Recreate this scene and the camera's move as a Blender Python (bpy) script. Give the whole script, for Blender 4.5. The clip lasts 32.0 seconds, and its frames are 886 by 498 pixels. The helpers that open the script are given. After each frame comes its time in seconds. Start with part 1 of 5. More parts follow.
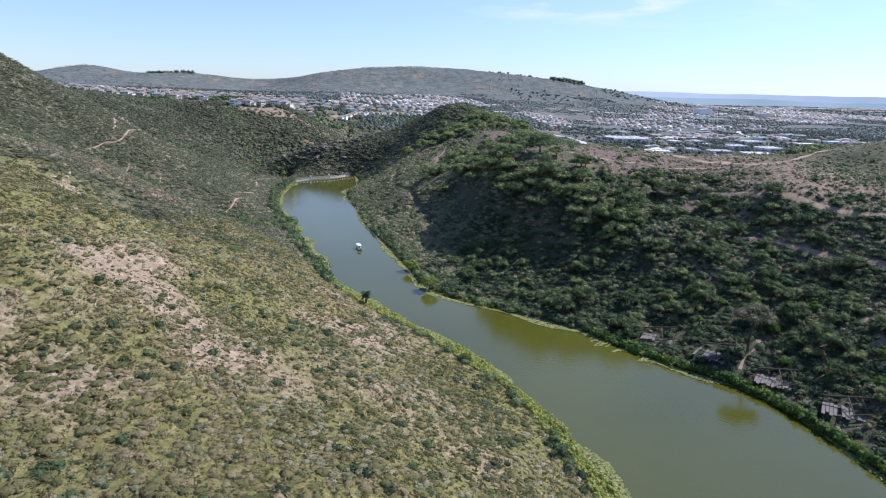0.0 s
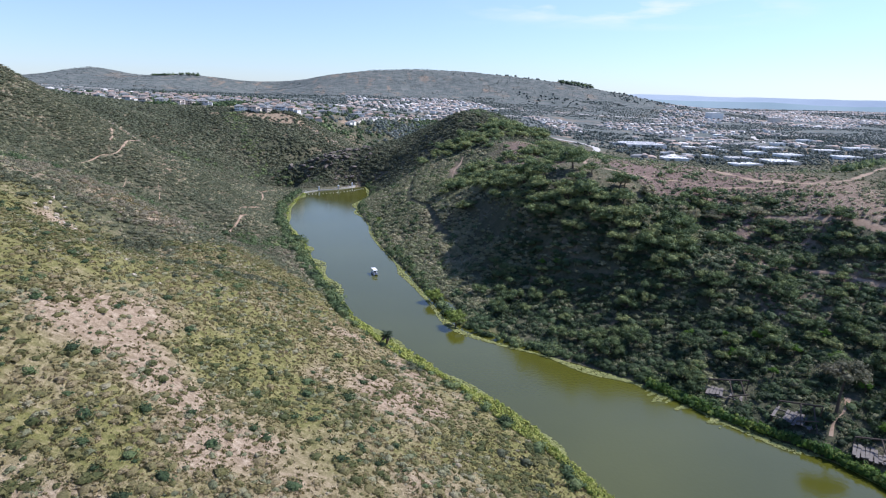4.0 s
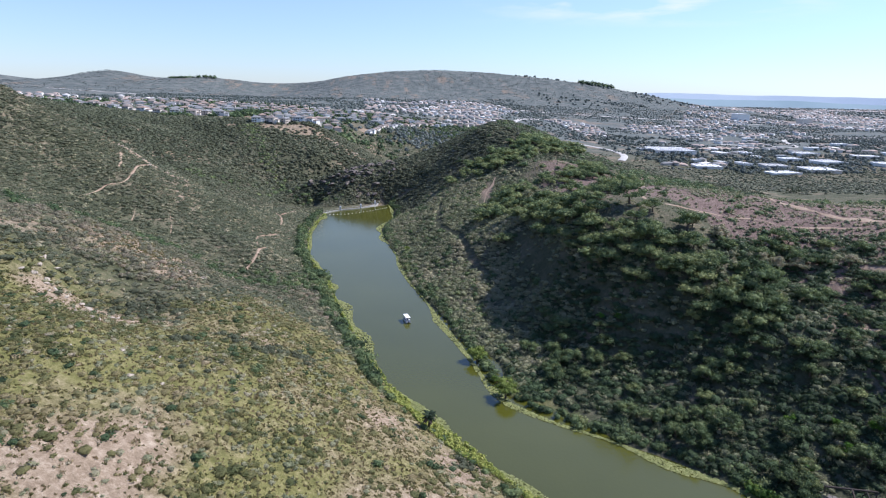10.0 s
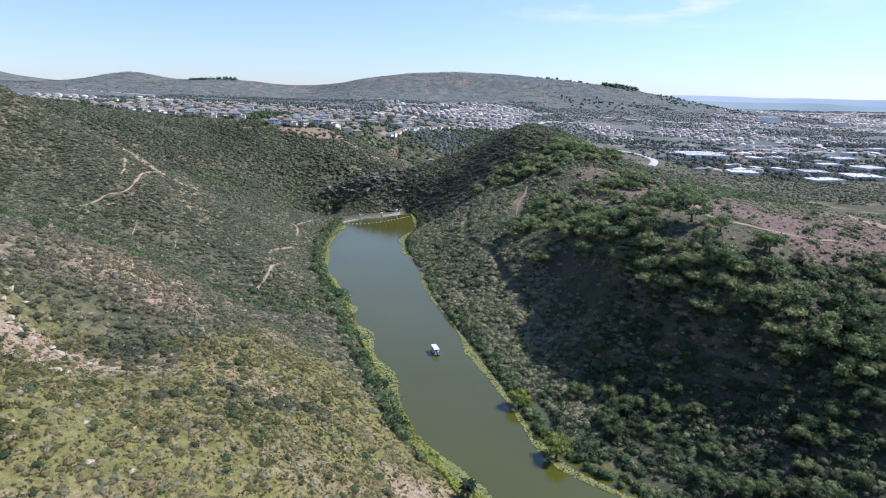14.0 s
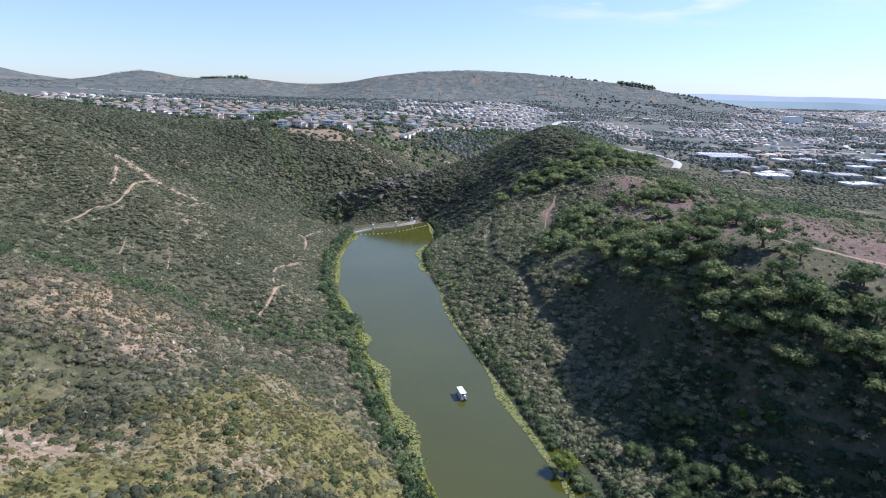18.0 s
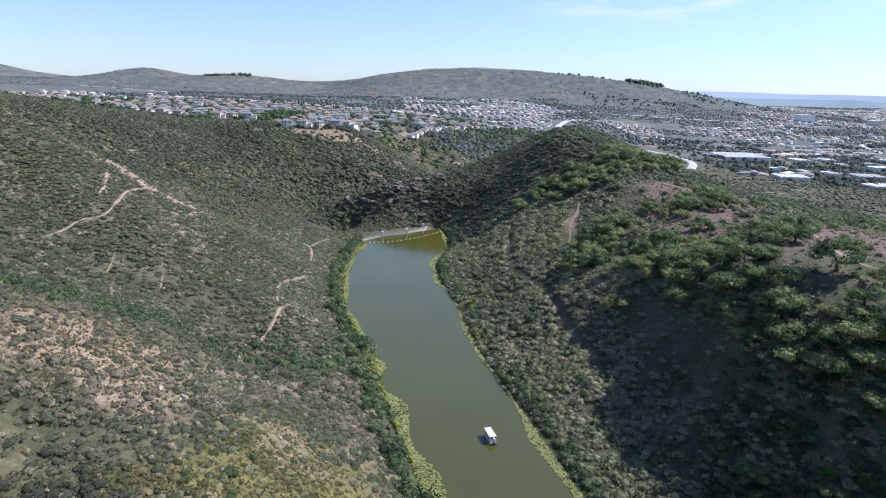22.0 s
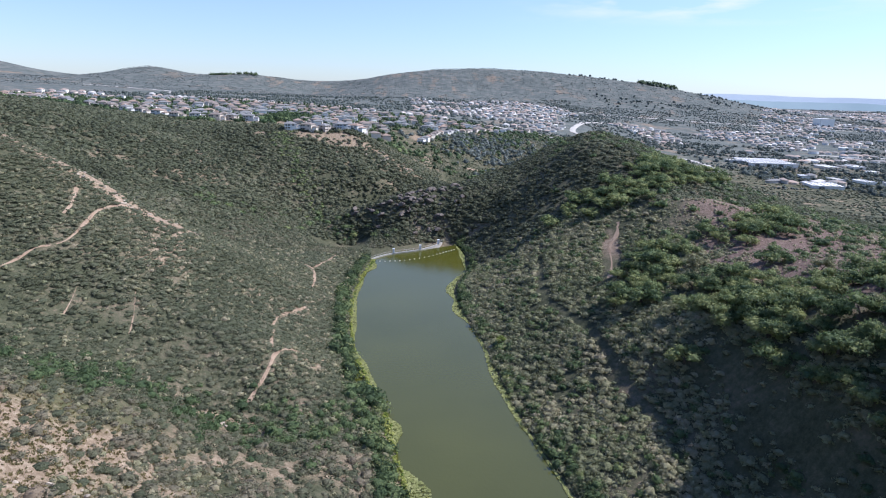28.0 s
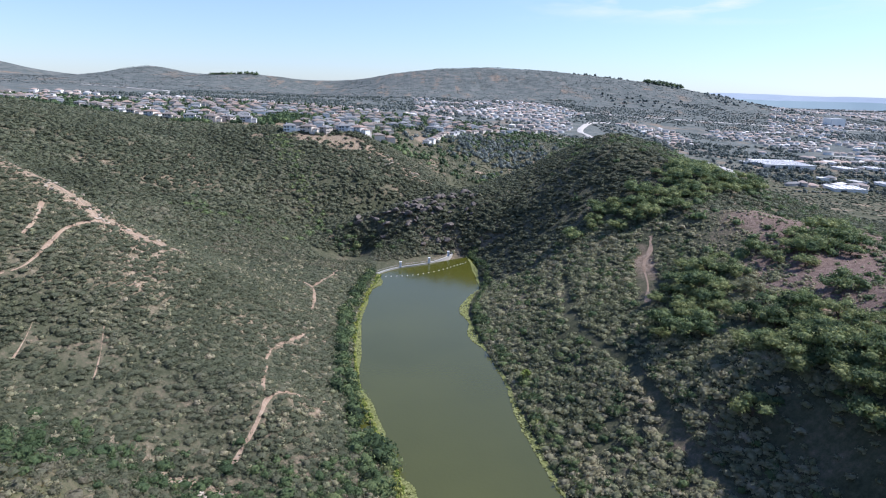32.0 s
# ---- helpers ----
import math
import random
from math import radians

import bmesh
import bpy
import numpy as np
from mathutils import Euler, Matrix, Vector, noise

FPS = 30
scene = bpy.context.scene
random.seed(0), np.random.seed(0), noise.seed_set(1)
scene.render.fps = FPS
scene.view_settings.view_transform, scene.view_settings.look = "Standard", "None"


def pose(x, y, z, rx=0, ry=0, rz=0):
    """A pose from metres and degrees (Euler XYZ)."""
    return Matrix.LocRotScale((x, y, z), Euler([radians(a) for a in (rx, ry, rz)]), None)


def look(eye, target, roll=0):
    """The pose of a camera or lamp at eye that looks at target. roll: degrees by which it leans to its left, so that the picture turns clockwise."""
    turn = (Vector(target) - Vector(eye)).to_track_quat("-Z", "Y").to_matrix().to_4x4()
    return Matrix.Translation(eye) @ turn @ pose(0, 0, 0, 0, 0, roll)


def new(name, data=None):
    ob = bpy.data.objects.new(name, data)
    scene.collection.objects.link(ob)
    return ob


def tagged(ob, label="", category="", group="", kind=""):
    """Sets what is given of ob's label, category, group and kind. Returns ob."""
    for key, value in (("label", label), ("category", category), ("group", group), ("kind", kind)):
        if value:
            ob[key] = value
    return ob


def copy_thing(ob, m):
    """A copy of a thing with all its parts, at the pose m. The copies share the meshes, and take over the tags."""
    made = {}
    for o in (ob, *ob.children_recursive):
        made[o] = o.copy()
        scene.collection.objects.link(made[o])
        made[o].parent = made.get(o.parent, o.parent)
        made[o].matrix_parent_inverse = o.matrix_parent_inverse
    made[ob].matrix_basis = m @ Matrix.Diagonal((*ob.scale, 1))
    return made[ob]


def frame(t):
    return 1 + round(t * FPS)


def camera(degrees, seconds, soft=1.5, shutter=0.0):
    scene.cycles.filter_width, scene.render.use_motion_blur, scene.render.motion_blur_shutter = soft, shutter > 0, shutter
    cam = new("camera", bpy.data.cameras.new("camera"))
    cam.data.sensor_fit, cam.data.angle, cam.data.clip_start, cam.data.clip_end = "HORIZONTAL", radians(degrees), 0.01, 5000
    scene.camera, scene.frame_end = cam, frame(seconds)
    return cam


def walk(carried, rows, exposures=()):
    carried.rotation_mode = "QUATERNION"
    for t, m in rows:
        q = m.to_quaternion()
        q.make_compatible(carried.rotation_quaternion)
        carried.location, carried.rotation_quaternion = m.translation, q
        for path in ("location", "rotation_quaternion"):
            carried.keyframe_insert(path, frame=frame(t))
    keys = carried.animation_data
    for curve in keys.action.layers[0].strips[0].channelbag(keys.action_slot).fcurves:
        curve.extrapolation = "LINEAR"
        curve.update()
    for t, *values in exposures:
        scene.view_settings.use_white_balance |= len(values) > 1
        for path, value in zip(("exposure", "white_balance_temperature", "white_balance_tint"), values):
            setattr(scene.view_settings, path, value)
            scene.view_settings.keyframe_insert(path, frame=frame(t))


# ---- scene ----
cam = camera(70.9, 32.0, 1.1)
PATH = [
    (0, (20.52, -138.04, 64.92), (36.57, -42.64, 39.62), 1.44),
    (1, (18.83, -131.01, 65.24), (34.72, -35.56, 40.00), 1.54),
    (2, (18.34, -124.92, 65.58), (34.15, -29.43, 40.41), 1.58),
    (3, (17.88, -119.14, 66.27), (33.61, -23.62, 41.20), 1.56),
    (3.5, (17.39, -116.78, 66.80), (33.08, -21.23, 41.78), 1.56),
    (6, (15.96, -105.00, 73.06), (29.32, -9.14, 47.93), 1.34),
    (7, (14.92, -101.25, 74.88), (28.07, -5.37, 49.72), 1.31),
    (8, (13.81, -97.01, 76.16), (26.91, -1.13, 50.94), 1.29),
    (9, (13.04, -91.99, 76.27), (26.05, 3.89, 51.01), 1.30),
    (10, (12.61, -86.22, 76.43), (25.62, 9.65, 51.11), 1.25),
    (11, (12.29, -79.94, 76.41), (25.19, 15.95, 51.14), 1.25),
    (12, (11.70, -73.27, 76.44), (24.61, 22.62, 51.18), 1.32),
    (13, (11.31, -66.74, 76.42), (23.48, 29.24, 51.15), 1.42),
    (13.5, (11.21, -63.63, 76.14), (21.92, 32.55, 50.97), 1.38),
    (14, (11.05, -60.56, 75.89), (21.24, 35.71, 50.82), 1.33),
    (14.5, (10.84, -57.58, 75.68), (20.61, 38.75, 50.69), 1.28),
    (17, (9.97, -40.44, 76.71), (18.65, 55.88, 51.28), 1.35),
    (18, (9.17, -34.18, 76.75), (17.67, 62.18, 51.40), 1.33),
    (19, (8.30, -28.31, 76.99), (16.68, 68.02, 51.48), 1.37),
    (20, (7.41, -22.80, 77.10), (15.62, 73.53, 51.57), 1.33),
    (21, (6.54, -18.13, 77.25), (14.63, 78.21, 51.68), 1.34),
    (22, (5.60, -14.12, 77.38), (13.54, 82.18, 51.62), 1.35),
    (23, (4.75, -9.67, 77.45), (12.58, 86.66, 51.77), 1.36),
    (24, (4.46, -5.58, 77.94), (12.16, 90.68, 51.94), 1.33),
    (25, (3.99, 0.07, 78.44), (11.54, 96.28, 52.25), 1.58),
    (26, (3.29, 6.38, 78.16), (10.65, 102.69, 52.26), 1.68),
    (28.5, (2.15, 21.75, 77.69), (9.17, 118.14, 51.99), 1.68),
    (29, (1.77, 24.57, 77.62), (8.78, 120.97, 51.96), 1.66),
    (30, (1.10, 30.22, 77.51), (8.03, 126.66, 51.99), 1.65),
    (31, (0.50, 36.36, 77.46), (7.34, 132.77, 51.81), 1.64),
    (32, (0.00, 42.73, 77.49), (6.78, 139.10, 51.70), 1.62),
]
walk(cam, [(t, look(eye, target, roll)) for t, eye, target, roll in PATH], [(0, 0.38, 5900, 15), (32, 0.38, 5900, 15)])

# ---- world, sun, exposure ----
SUN_TO = Vector((0.66, 0.14, 0.735)).normalized()
world = bpy.data.worlds.new("sky")
scene.world = world
world.use_nodes = True
wn = world.node_tree.nodes
wl = world.node_tree.links
sky = wn.new("ShaderNodeTexSky")
sky.sky_type = "NISHITA"
sky.sun_disc = False
sky.sun_elevation = math.asin(SUN_TO.z)
sky.sun_rotation = math.atan2(SUN_TO.x, SUN_TO.y)
sky.altitude = 150
sky.air_density, sky.dust_density, sky.ozone_density = 1.0, 0.05, 2.2
wl.new(sky.outputs[0], wn["Background"].inputs[0])
wn["Background"].inputs[1].default_value = 0.118


def wmath(op, a, b):
    m = wn.new("ShaderNodeMath")
    m.operation = op
    for i, v in enumerate((a, b)):
        if isinstance(v, float):
            m.inputs[i].default_value = v
        else:
            wl.new(v, m.inputs[i])
    return m.outputs[0]


# a few thin wisps of cloud low over the eastern ranges
wtc = wn.new("ShaderNodeTexCoord")
wmap = wn.new("ShaderNodeMapping")
wmap.inputs["Scale"].default_value = (5, 5, 26)
wl.new(wtc.outputs["Generated"], wmap.inputs[0])
wnoise = wn.new("ShaderNodeTexNoise")
wnoise.inputs["Scale"].default_value, wnoise.inputs["Detail"].default_value = 1.6, 7
wl.new(wmap.outputs[0], wnoise.inputs["Vector"])
wsep = wn.new("ShaderNodeSeparateXYZ")
wl.new(wtc.outputs["Generated"], wsep.inputs[0])
wband = wmath("MAXIMUM", wmath("SUBTRACT", 1.0, wmath("MULTIPLY", wmath("ABSOLUTE", wmath("SUBTRACT", wsep.outputs[2], 0.118), 0.0), 32.0)), 0.0)
wside = wmath("MAXIMUM", wmath("SUBTRACT", 1.0, wmath("MULTIPLY", wmath("ABSOLUTE", wmath("SUBTRACT", wsep.outputs[0], 0.40), 0.0), 4.0)), 0.0)
wfac = wmath("MULTIPLY", wmath("MULTIPLY", wband, wside), wmath("MAXIMUM", wmath("MULTIPLY", wmath("SUBTRACT", wnoise.outputs[0], 0.50), 6.0), 0.0))
wmix = wn.new("ShaderNodeMix")
wmix.data_type = "RGBA"
wl.new(wmath("MINIMUM", wfac, 0.6), wmix.inputs["Factor"])
# the pale band of sky over the horizon is a cool lavender white
wlow = wn.new("ShaderNodeMix")
wlow.data_type = "RGBA"
wl.new(wmath("MINIMUM", wmath("MAXIMUM", wmath("MULTIPLY", wsep.outputs[2], 4.5), 0.0), 1.0), wlow.inputs["Factor"])
wlow.inputs["A"].default_value = (0.60, 0.74, 1.04, 1)
wlow.inputs["B"].default_value = (1.16, 1.06, 1.02, 1)
# and the sky overhead a deep clear blue
whigh = wn.new("ShaderNodeMix")
whigh.data_type = "RGBA"
wl.new(wmath("MINIMUM", wmath("MAXIMUM", wmath("MULTIPLY", wmath("SUBTRACT", wsep.outputs[2], 0.25), 2.5), 0.0), 1.0), whigh.inputs["Factor"])
wl.new(wlow.outputs["Result"], whigh.inputs["A"])
whigh.inputs["B"].default_value = (0.94, 1.0, 1.24, 1)
wtint = wn.new("ShaderNodeMix")
wtint.data_type, wtint.blend_type = "RGBA", "MULTIPLY"
wtint.inputs["Factor"].default_value = 1.0
wl.new(whigh.outputs["Result"], wtint.inputs["B"])
wl.new(sky.outputs[0], wtint.inputs["A"])
wl.new(wtint.outputs["Result"], wmix.inputs["A"])
wmix.inputs["B"].default_value = (6.4, 6.6, 6.8, 1)
wl.new(wmix.outputs["Result"], wn["Background"].inputs[0])
sun = new("sun", bpy.data.lights.new("sun", "SUN"))
sun.data.energy, sun.data.angle, sun.data.color = 5.0, radians(0.53), (1.0, 0.96, 0.90)
sun.matrix_world = look((0, 0, 400), Vector((0, 0, 400)) - SUN_TO)


# ---- materials ----
def mat(name, rough=0.8, metal=0.0, spec=0.3):
    m = bpy.data.materials.new(name)
    m.use_nodes = True
    b = m.node_tree.nodes["Principled BSDF"]
    b.inputs["Roughness"].default_value, b.inputs["Metallic"].default_value = rough, metal
    b.inputs["Specular IOR Level"].default_value = spec
    return m, m.node_tree.nodes, m.node_tree.links, b


def node(nt, kind, **values):
    n = nt.new("ShaderNode" + kind)
    for key, value in values.items():
        n.inputs[key.replace("_", " ")].default_value = value
    return n


def ramp(nt, stops):
    r = nt.new("ShaderNodeValToRGB")
    while len(r.color_ramp.elements) < len(stops):
        r.color_ramp.elements.new(0.5)
    for e, (p, c) in zip(r.color_ramp.elements, stops):
        e.position, e.color = p, (*c, 1)
    return r


def coloured(name, stops, scale=3.0, rough=0.85, metal=0.0, bump=0.0, fine=20.0, spec=0.3):
    """A material whose colour wanders along a ramp with coarse and fine noise."""
    m, n, l, b = mat(name, rough, metal, spec)
    co = n.new("ShaderNodeTexCoord")
    a = node(n, "TexNoise", Scale=scale, Detail=4.0)
    f = node(n, "TexNoise", Scale=fine, Detail=3.0)
    mix = n.new("ShaderNodeMath")
    mix.operation = "MULTIPLY_ADD"
    mix.inputs[1].default_value = 0.5
    half = n.new("ShaderNodeMath")
    half.operation = "MULTIPLY"
    half.inputs[1].default_value = 0.5
    l.new(co.outputs["Object"], a.inputs["Vector"])
    l.new(co.outputs["Object"], f.inputs["Vector"])
    l.new(f.outputs[0], half.inputs[0])
    l.new(a.outputs[0], mix.inputs[0])
    l.new(half.outputs[0], mix.inputs[2])
    r = ramp(n, stops)
    l.new(mix.outputs[0], r.inputs[0])
    l.new(r.outputs[0], b.inputs["Base Color"])
    if bump:
        bp = node(n, "Bump", Strength=bump, Distance=0.05)
        l.new(f.outputs[0], bp.inputs["Height"])
        l.new(bp.outputs[0], b.inputs["Normal"])
    return m


def foliage(name, stops, rough=0.7):
    """Leaves: each plant has its own tone (the mesh's 'tint'), each leaf clump a little of its own."""
    m, n, l, b = mat(name, rough, 0, 0.25)
    at = n.new("ShaderNodeAttribute")
    at.attribute_name = "tint"
    geo = n.new("ShaderNodeNewGeometry")
    ma = n.new("ShaderNodeMath")
    ma.operation = "MULTIPLY_ADD"
    ma.inputs[1].default_value = 0.22
    sub = n.new("ShaderNodeMath")
    sub.operation = "SUBTRACT"
    sub.inputs[1].default_value = 0.11
    l.new(geo.outputs["Random Per Island"], ma.inputs[0])
    l.new(at.outputs["Fac"], sub.inputs[0])
    l.new(sub.outputs[0], ma.inputs[2])
    co = n.new("ShaderNodeTexCoord")
    leaf = node(n, "TexNoise", Scale=3.2, Detail=5.0, Roughness=0.8)
    l.new(co.outputs["Object"], leaf.inputs["Vector"])
    vary = n.new("ShaderNodeMath")
    vary.operation = "MULTIPLY_ADD"
    vary.inputs[1].default_value = 1.1
    l.new(leaf.outputs[0], vary.inputs[0])
    less = n.new("ShaderNodeMath")
    less.operation = "SUBTRACT"
    less.inputs[1].default_value = 0.55
    l.new(ma.outputs[0], less.inputs[0])
    l.new(less.outputs[0], vary.inputs[2])
    bp = node(n, "Bump", Strength=1.0, Distance=0.35)
    l.new(leaf.outputs[0], bp.inputs["Height"])
    l.new(bp.outputs[0], b.inputs["Normal"])
    r = ramp(n, stops)
    l.new(vary.outputs[0], r.inputs[0])
    l.new(r.outputs[0], b.inputs["Base Color"])
    tr = n.new("ShaderNodeBsdfTranslucent")
    l.new(r.outputs[0], tr.inputs["Color"])
    ms = n.new("ShaderNodeMixShader")
    ms.inputs[0].default_value = 0.32
    l.new(b.outputs[0], ms.inputs[1])
    l.new(tr.outputs[0], ms.inputs[2])
    l.new(ms.outputs[0], n["Material Output"].inputs[0])
    return m


CHAPARRAL = foliage("chaparral_leaf", [(0.0, (0.070, 0.076, 0.045)), (0.3, (0.134, 0.150, 0.086)), (0.55, (0.22, 0.21, 0.134)), (0.75, (0.285, 0.25, 0.17)), (1.0, (0.38, 0.295, 0.205))])
SAGE = foliage("sage_leaf", [(0.0, (0.11, 0.122, 0.068)), (0.4, (0.268, 0.282, 0.152)), (0.7, (0.40, 0.368, 0.225)), (1.0, (0.50, 0.415, 0.29))])
DRYGRASS = foliage("grass_leaf", [(0.0, (0.096, 0.114, 0.040)), (0.35, (0.215, 0.204, 0.080)), (0.65, (0.325, 0.27, 0.130)), (1.0, (0.45, 0.35, 0.222))])
OAK = foliage("oak_leaf", [(0.0, (0.034, 0.055, 0.026)), (0.4, (0.094, 0.143, 0.062)), (0.75, (0.195, 0.252, 0.105)), (1.0, (0.33, 0.35, 0.14))])
# grey-blue leaves for the far woods, distance haze mixed into their green
HAZED_TREE = foliage("hazed_tree_leaf", [(0.0, (0.075, 0.095, 0.080)), (0.4, (0.14, 0.165, 0.145)), (0.75, (0.22, 0.245, 0.215)), (1.0, (0.33, 0.34, 0.30))])
# blue-grey tones put the haze of distance into the far mountain's scrub
HAZED_SCRUB = foliage("hazed_scrub_leaf", [(0.0, (0.078, 0.092, 0.085)), (0.4, (0.120, 0.138, 0.130)), (0.75, (0.170, 0.180, 0.165)), (1.0, (0.25, 0.235, 0.205))])
WILLOW = foliage("willow_leaf", [(0.0, (0.085, 0.20, 0.02)), (0.5, (0.19, 0.25, 0.055)), (1.0, (0.30, 0.36, 0.09))])
REED = foliage("reed_leaf", [(0.0, (0.05, 0.12, 0.025)), (0.4, (0.14, 0.22, 0.04)), (0.7, (0.36, 0.40, 0.09)), (1.0, (0.52, 0.52, 0.16))])
LILY = foliage("lily_leaf", [(0.0, (0.20, 0.225, 0.07)), (0.5, (0.34, 0.36, 0.125)), (1.0, (0.50, 0.50, 0.22))])
BARK = coloured("bark", [(0.3, (0.06, 0.045, 0.035)), (0.7, (0.14, 0.11, 0.085))], 4, 0.9)
SOIL = coloured("trail_soil", [(0.25, (0.20, 0.13, 0.085)), (0.5, (0.31, 0.22, 0.15)), (0.75, (0.43, 0.335, 0.245))], 0.25, 0.95, bump=0.5, fine=2.0)
ROCK = coloured("rock", [(0.25, (0.22, 0.175, 0.13)), (0.5, (0.40, 0.335, 0.26)), (0.75, (0.60, 0.52, 0.42))], 0.6, 0.9, bump=0.6, fine=5)
DARK_ROCK = coloured("dark_rock", [(0.25, (0.075, 0.062, 0.052)), (0.5, (0.15, 0.125, 0.105)), (0.75, (0.27, 0.235, 0.20))], 0.6, 0.9, bump=0.6, fine=5)
ROAD = coloured("pale_road", [(0.3, (0.40, 0.37, 0.33)), (0.7, (0.55, 0.52, 0.47))], 0.1, 0.9)
CONCRETE = coloured("concrete", [(0.3, (0.36, 0.35, 0.32)), (0.7, (0.52, 0.50, 0.46))], 0.8, 0.85, bump=0.2)
DECK = coloured("weathered_deck_wood", [(0.3, (0.10, 0.085, 0.075)), (0.7, (0.21, 0.19, 0.17))], 3, 0.9)
WHITE = coloured("white_paint", [(0.3, (0.74, 0.75, 0.75)), (0.7, (0.84, 0.84, 0.83))], 1.0, 0.5)
HULL = coloured("boat_metal", [(0.3, (0.25, 0.27, 0.30)), (0.7, (0.38, 0.40, 0.42))], 2, 0.4, 0.6)
DARK = coloured("dark_fabric", [(0.3, (0.02, 0.025, 0.04)), (0.7, (0.05, 0.055, 0.08))], 2, 0.8)
FLAT_ROOF = coloured("white_roof_sheet", [(0.3, (0.72, 0.72, 0.70)), (0.7, (0.86, 0.85, 0.83))], 0.2, 0.95, spec=0.05)
PIPE = coloured("grey_pipe", [(0.3, (0.42, 0.40, 0.38)), (0.7, (0.58, 0.56, 0.53))], 2, 0.6)


# ---- terrain ----
def vnoise(x, y, seed=0):
    """Smooth value noise, about -1 to 1."""
    xi, yi = np.floor(x).astype(np.int64), np.floor(y).astype(np.int64)
    fx, fy = x - xi, y - yi
    fx, fy = fx * fx * (3 - 2 * fx), fy * fy * (3 - 2 * fy)

    def h(a, b):
        k = (a * 374761393 + b * 668265263 + seed * 974711) & 0x7FFFFFFF
        k = ((k ^ (k >> 13)) * 1274126177) & 0x7FFFFFFF
        return ((k ^ (k >> 16)) & 0xFFFF) / 32767.5 - 1

    a, b, c, d = h(xi, yi), h(xi + 1, yi), h(xi, yi + 1), h(xi + 1, yi + 1)
    return (a * (1 - fx) + b * fx) * (1 - fy) + (c * (1 - fx) + d * fx) * fy


def fbm(x, y, scale, octaves=4, seed=0):
    out, amp, tot = 0, 1.0, 0
    for o in range(octaves):
        out = out + amp * vnoise(x / scale * 2**o + 17.3 * o, y / scale * 2**o - 9.1 * o, seed + o)
        tot, amp = tot + amp, amp * 0.5
    return out / tot


# Features of the land: x, y, height. The lake lies at height 0.
SHORE_WEST = [(64, -90), (63, -54), (59, -22), (48, 7), (28, 42), (19.5, 60), (11, 93), (3, 130), (-2, 158), (-10, 187), (-14.5, 228), (-13, 260), (-9, 290)]
SHORE_EAST = [(116, -90), (115, -55), (111, -25), (98, -6), (86, 14), (69, 31), (49, 53), (42, 92), (37, 122), (32, 152), (29, 195), (25, 225), (24, 248), (31, 273), (33, 296), (30, 322)]
LAKE_BED = [(90, -120), (89, -70), (85, -25), (66, 10), (44, 45), (30, 78), (22, 120), (15, 160), (9, 200), (6, 240), (10, 280), (16, 302)]
WEST_SPUR = [(0.8, -12, 17), (10.8, -15, 14), (-9, -22, 24.5), (-21, -12, 31.5), (-56, 55, 37.5), (-48, 53, 28), (-69, 42, 44), (-40, 20, 37), (10, 25, 12), (-12, 42, 21), (-30, 45, 25), (-100, 40, 60), (-25, -80, 24), (10, -85, 22), (40, -80, 12), (-60, -60, 42), (-130, -40, 75), (0, -130, 26), (50, -140, 14), (-60, -160, 40), (-20, -240, 45), (60, -240, 30)]
GULLY = [(-50, 61, 30), (-40, 62, 25), (-35.7, 92, 23.5), (-33, 75, 25), (-37.5, 104, 18.5), (-63, 105, 34), (-43, 130, 15.5), (-39, 136, 9), (-15, 128, 5), (-10, 100, 9), (-5, 75, 14), (-100, 110, 45), (-140, 110, 68)]
WEST_HILL = [(-70, 152, 23), (-28.5, 167, 12), (-31, 151, 8), (-16.5, 173, 2.5), (-35, 197, 9), (-81, 186, 38), (-83, 216, 38), (-100, 226, 47), (-118, 220, 58), (-140, 208, 74), (-165, 190, 88), (-104, 173, 44), (-60, 228, 24), (-45, 240, 13), (-25, 284, 4), (-34, 262, 7), (-230, 180, 110), (-200, 90, 95)]
BACK_VALLEY = [(-115, 288, 27), (-88, 268, 19), (-140, 262, 42), (-62, 275, 9), (-60, 310, 8), (-30, 315, -1), (-20, 340, -4), (-45, 360, 2), (-70, 350, 12), (-10, 390, -2), (60, 470, -2), (110, 560, -6)]
DARK_SPUR = [(-5, 322, 3), (-33, 348, 2.5), (-21, 350, 8.5), (-11.5, 352, 12.5), (1.4, 354, 17), (16, 354, 21), (37, 354, 24), (12, 330, 6), (34, 332, 11), (-6, 375, 2), (20, 385, 8), (50, 385, 24), (70, 350, 30), (45, 320, 10), (52, 290, 13)]
MID_HILL = [(125, 410, 51), (95, 335, 49), (109, 285, 44), (81, 225, 24), (117, 241, 39), (126, 255, 34), (163, 274, 31), (100, 470, 30), (160, 420, 38), (180, 340, 28), (60, 262, 19), (50, 225, 12)]
EAST_SLOPE = [(103, 6, 2), (109, -9, 2), (91, 18, 2), (109.5, 29, 10), (91, 55, 8), (101, 66, 24), (83, 67, 10), (92, 78, 26), (75.5, 80, 10), (84, 93, 28), (70.5, 112, 11.5), (81, 112, 29), (69, 140, 13.5), (80, 140, 26), (110, 67, 27), (116, 42, 20), (122, 62, 25), (145, 47, 24), (161, 42, 34), (124, 90, 36), (105, 118, 40), (107, 147, 38), (84.5, 158, 26), (73, 156, 23), (57, 124, 7), (88, 166, 27), (56, 185, 12), (130, -25, 7), (150, 10, 18), (140, -80, 14), (180, -60, 30), (200, -160, 40)]
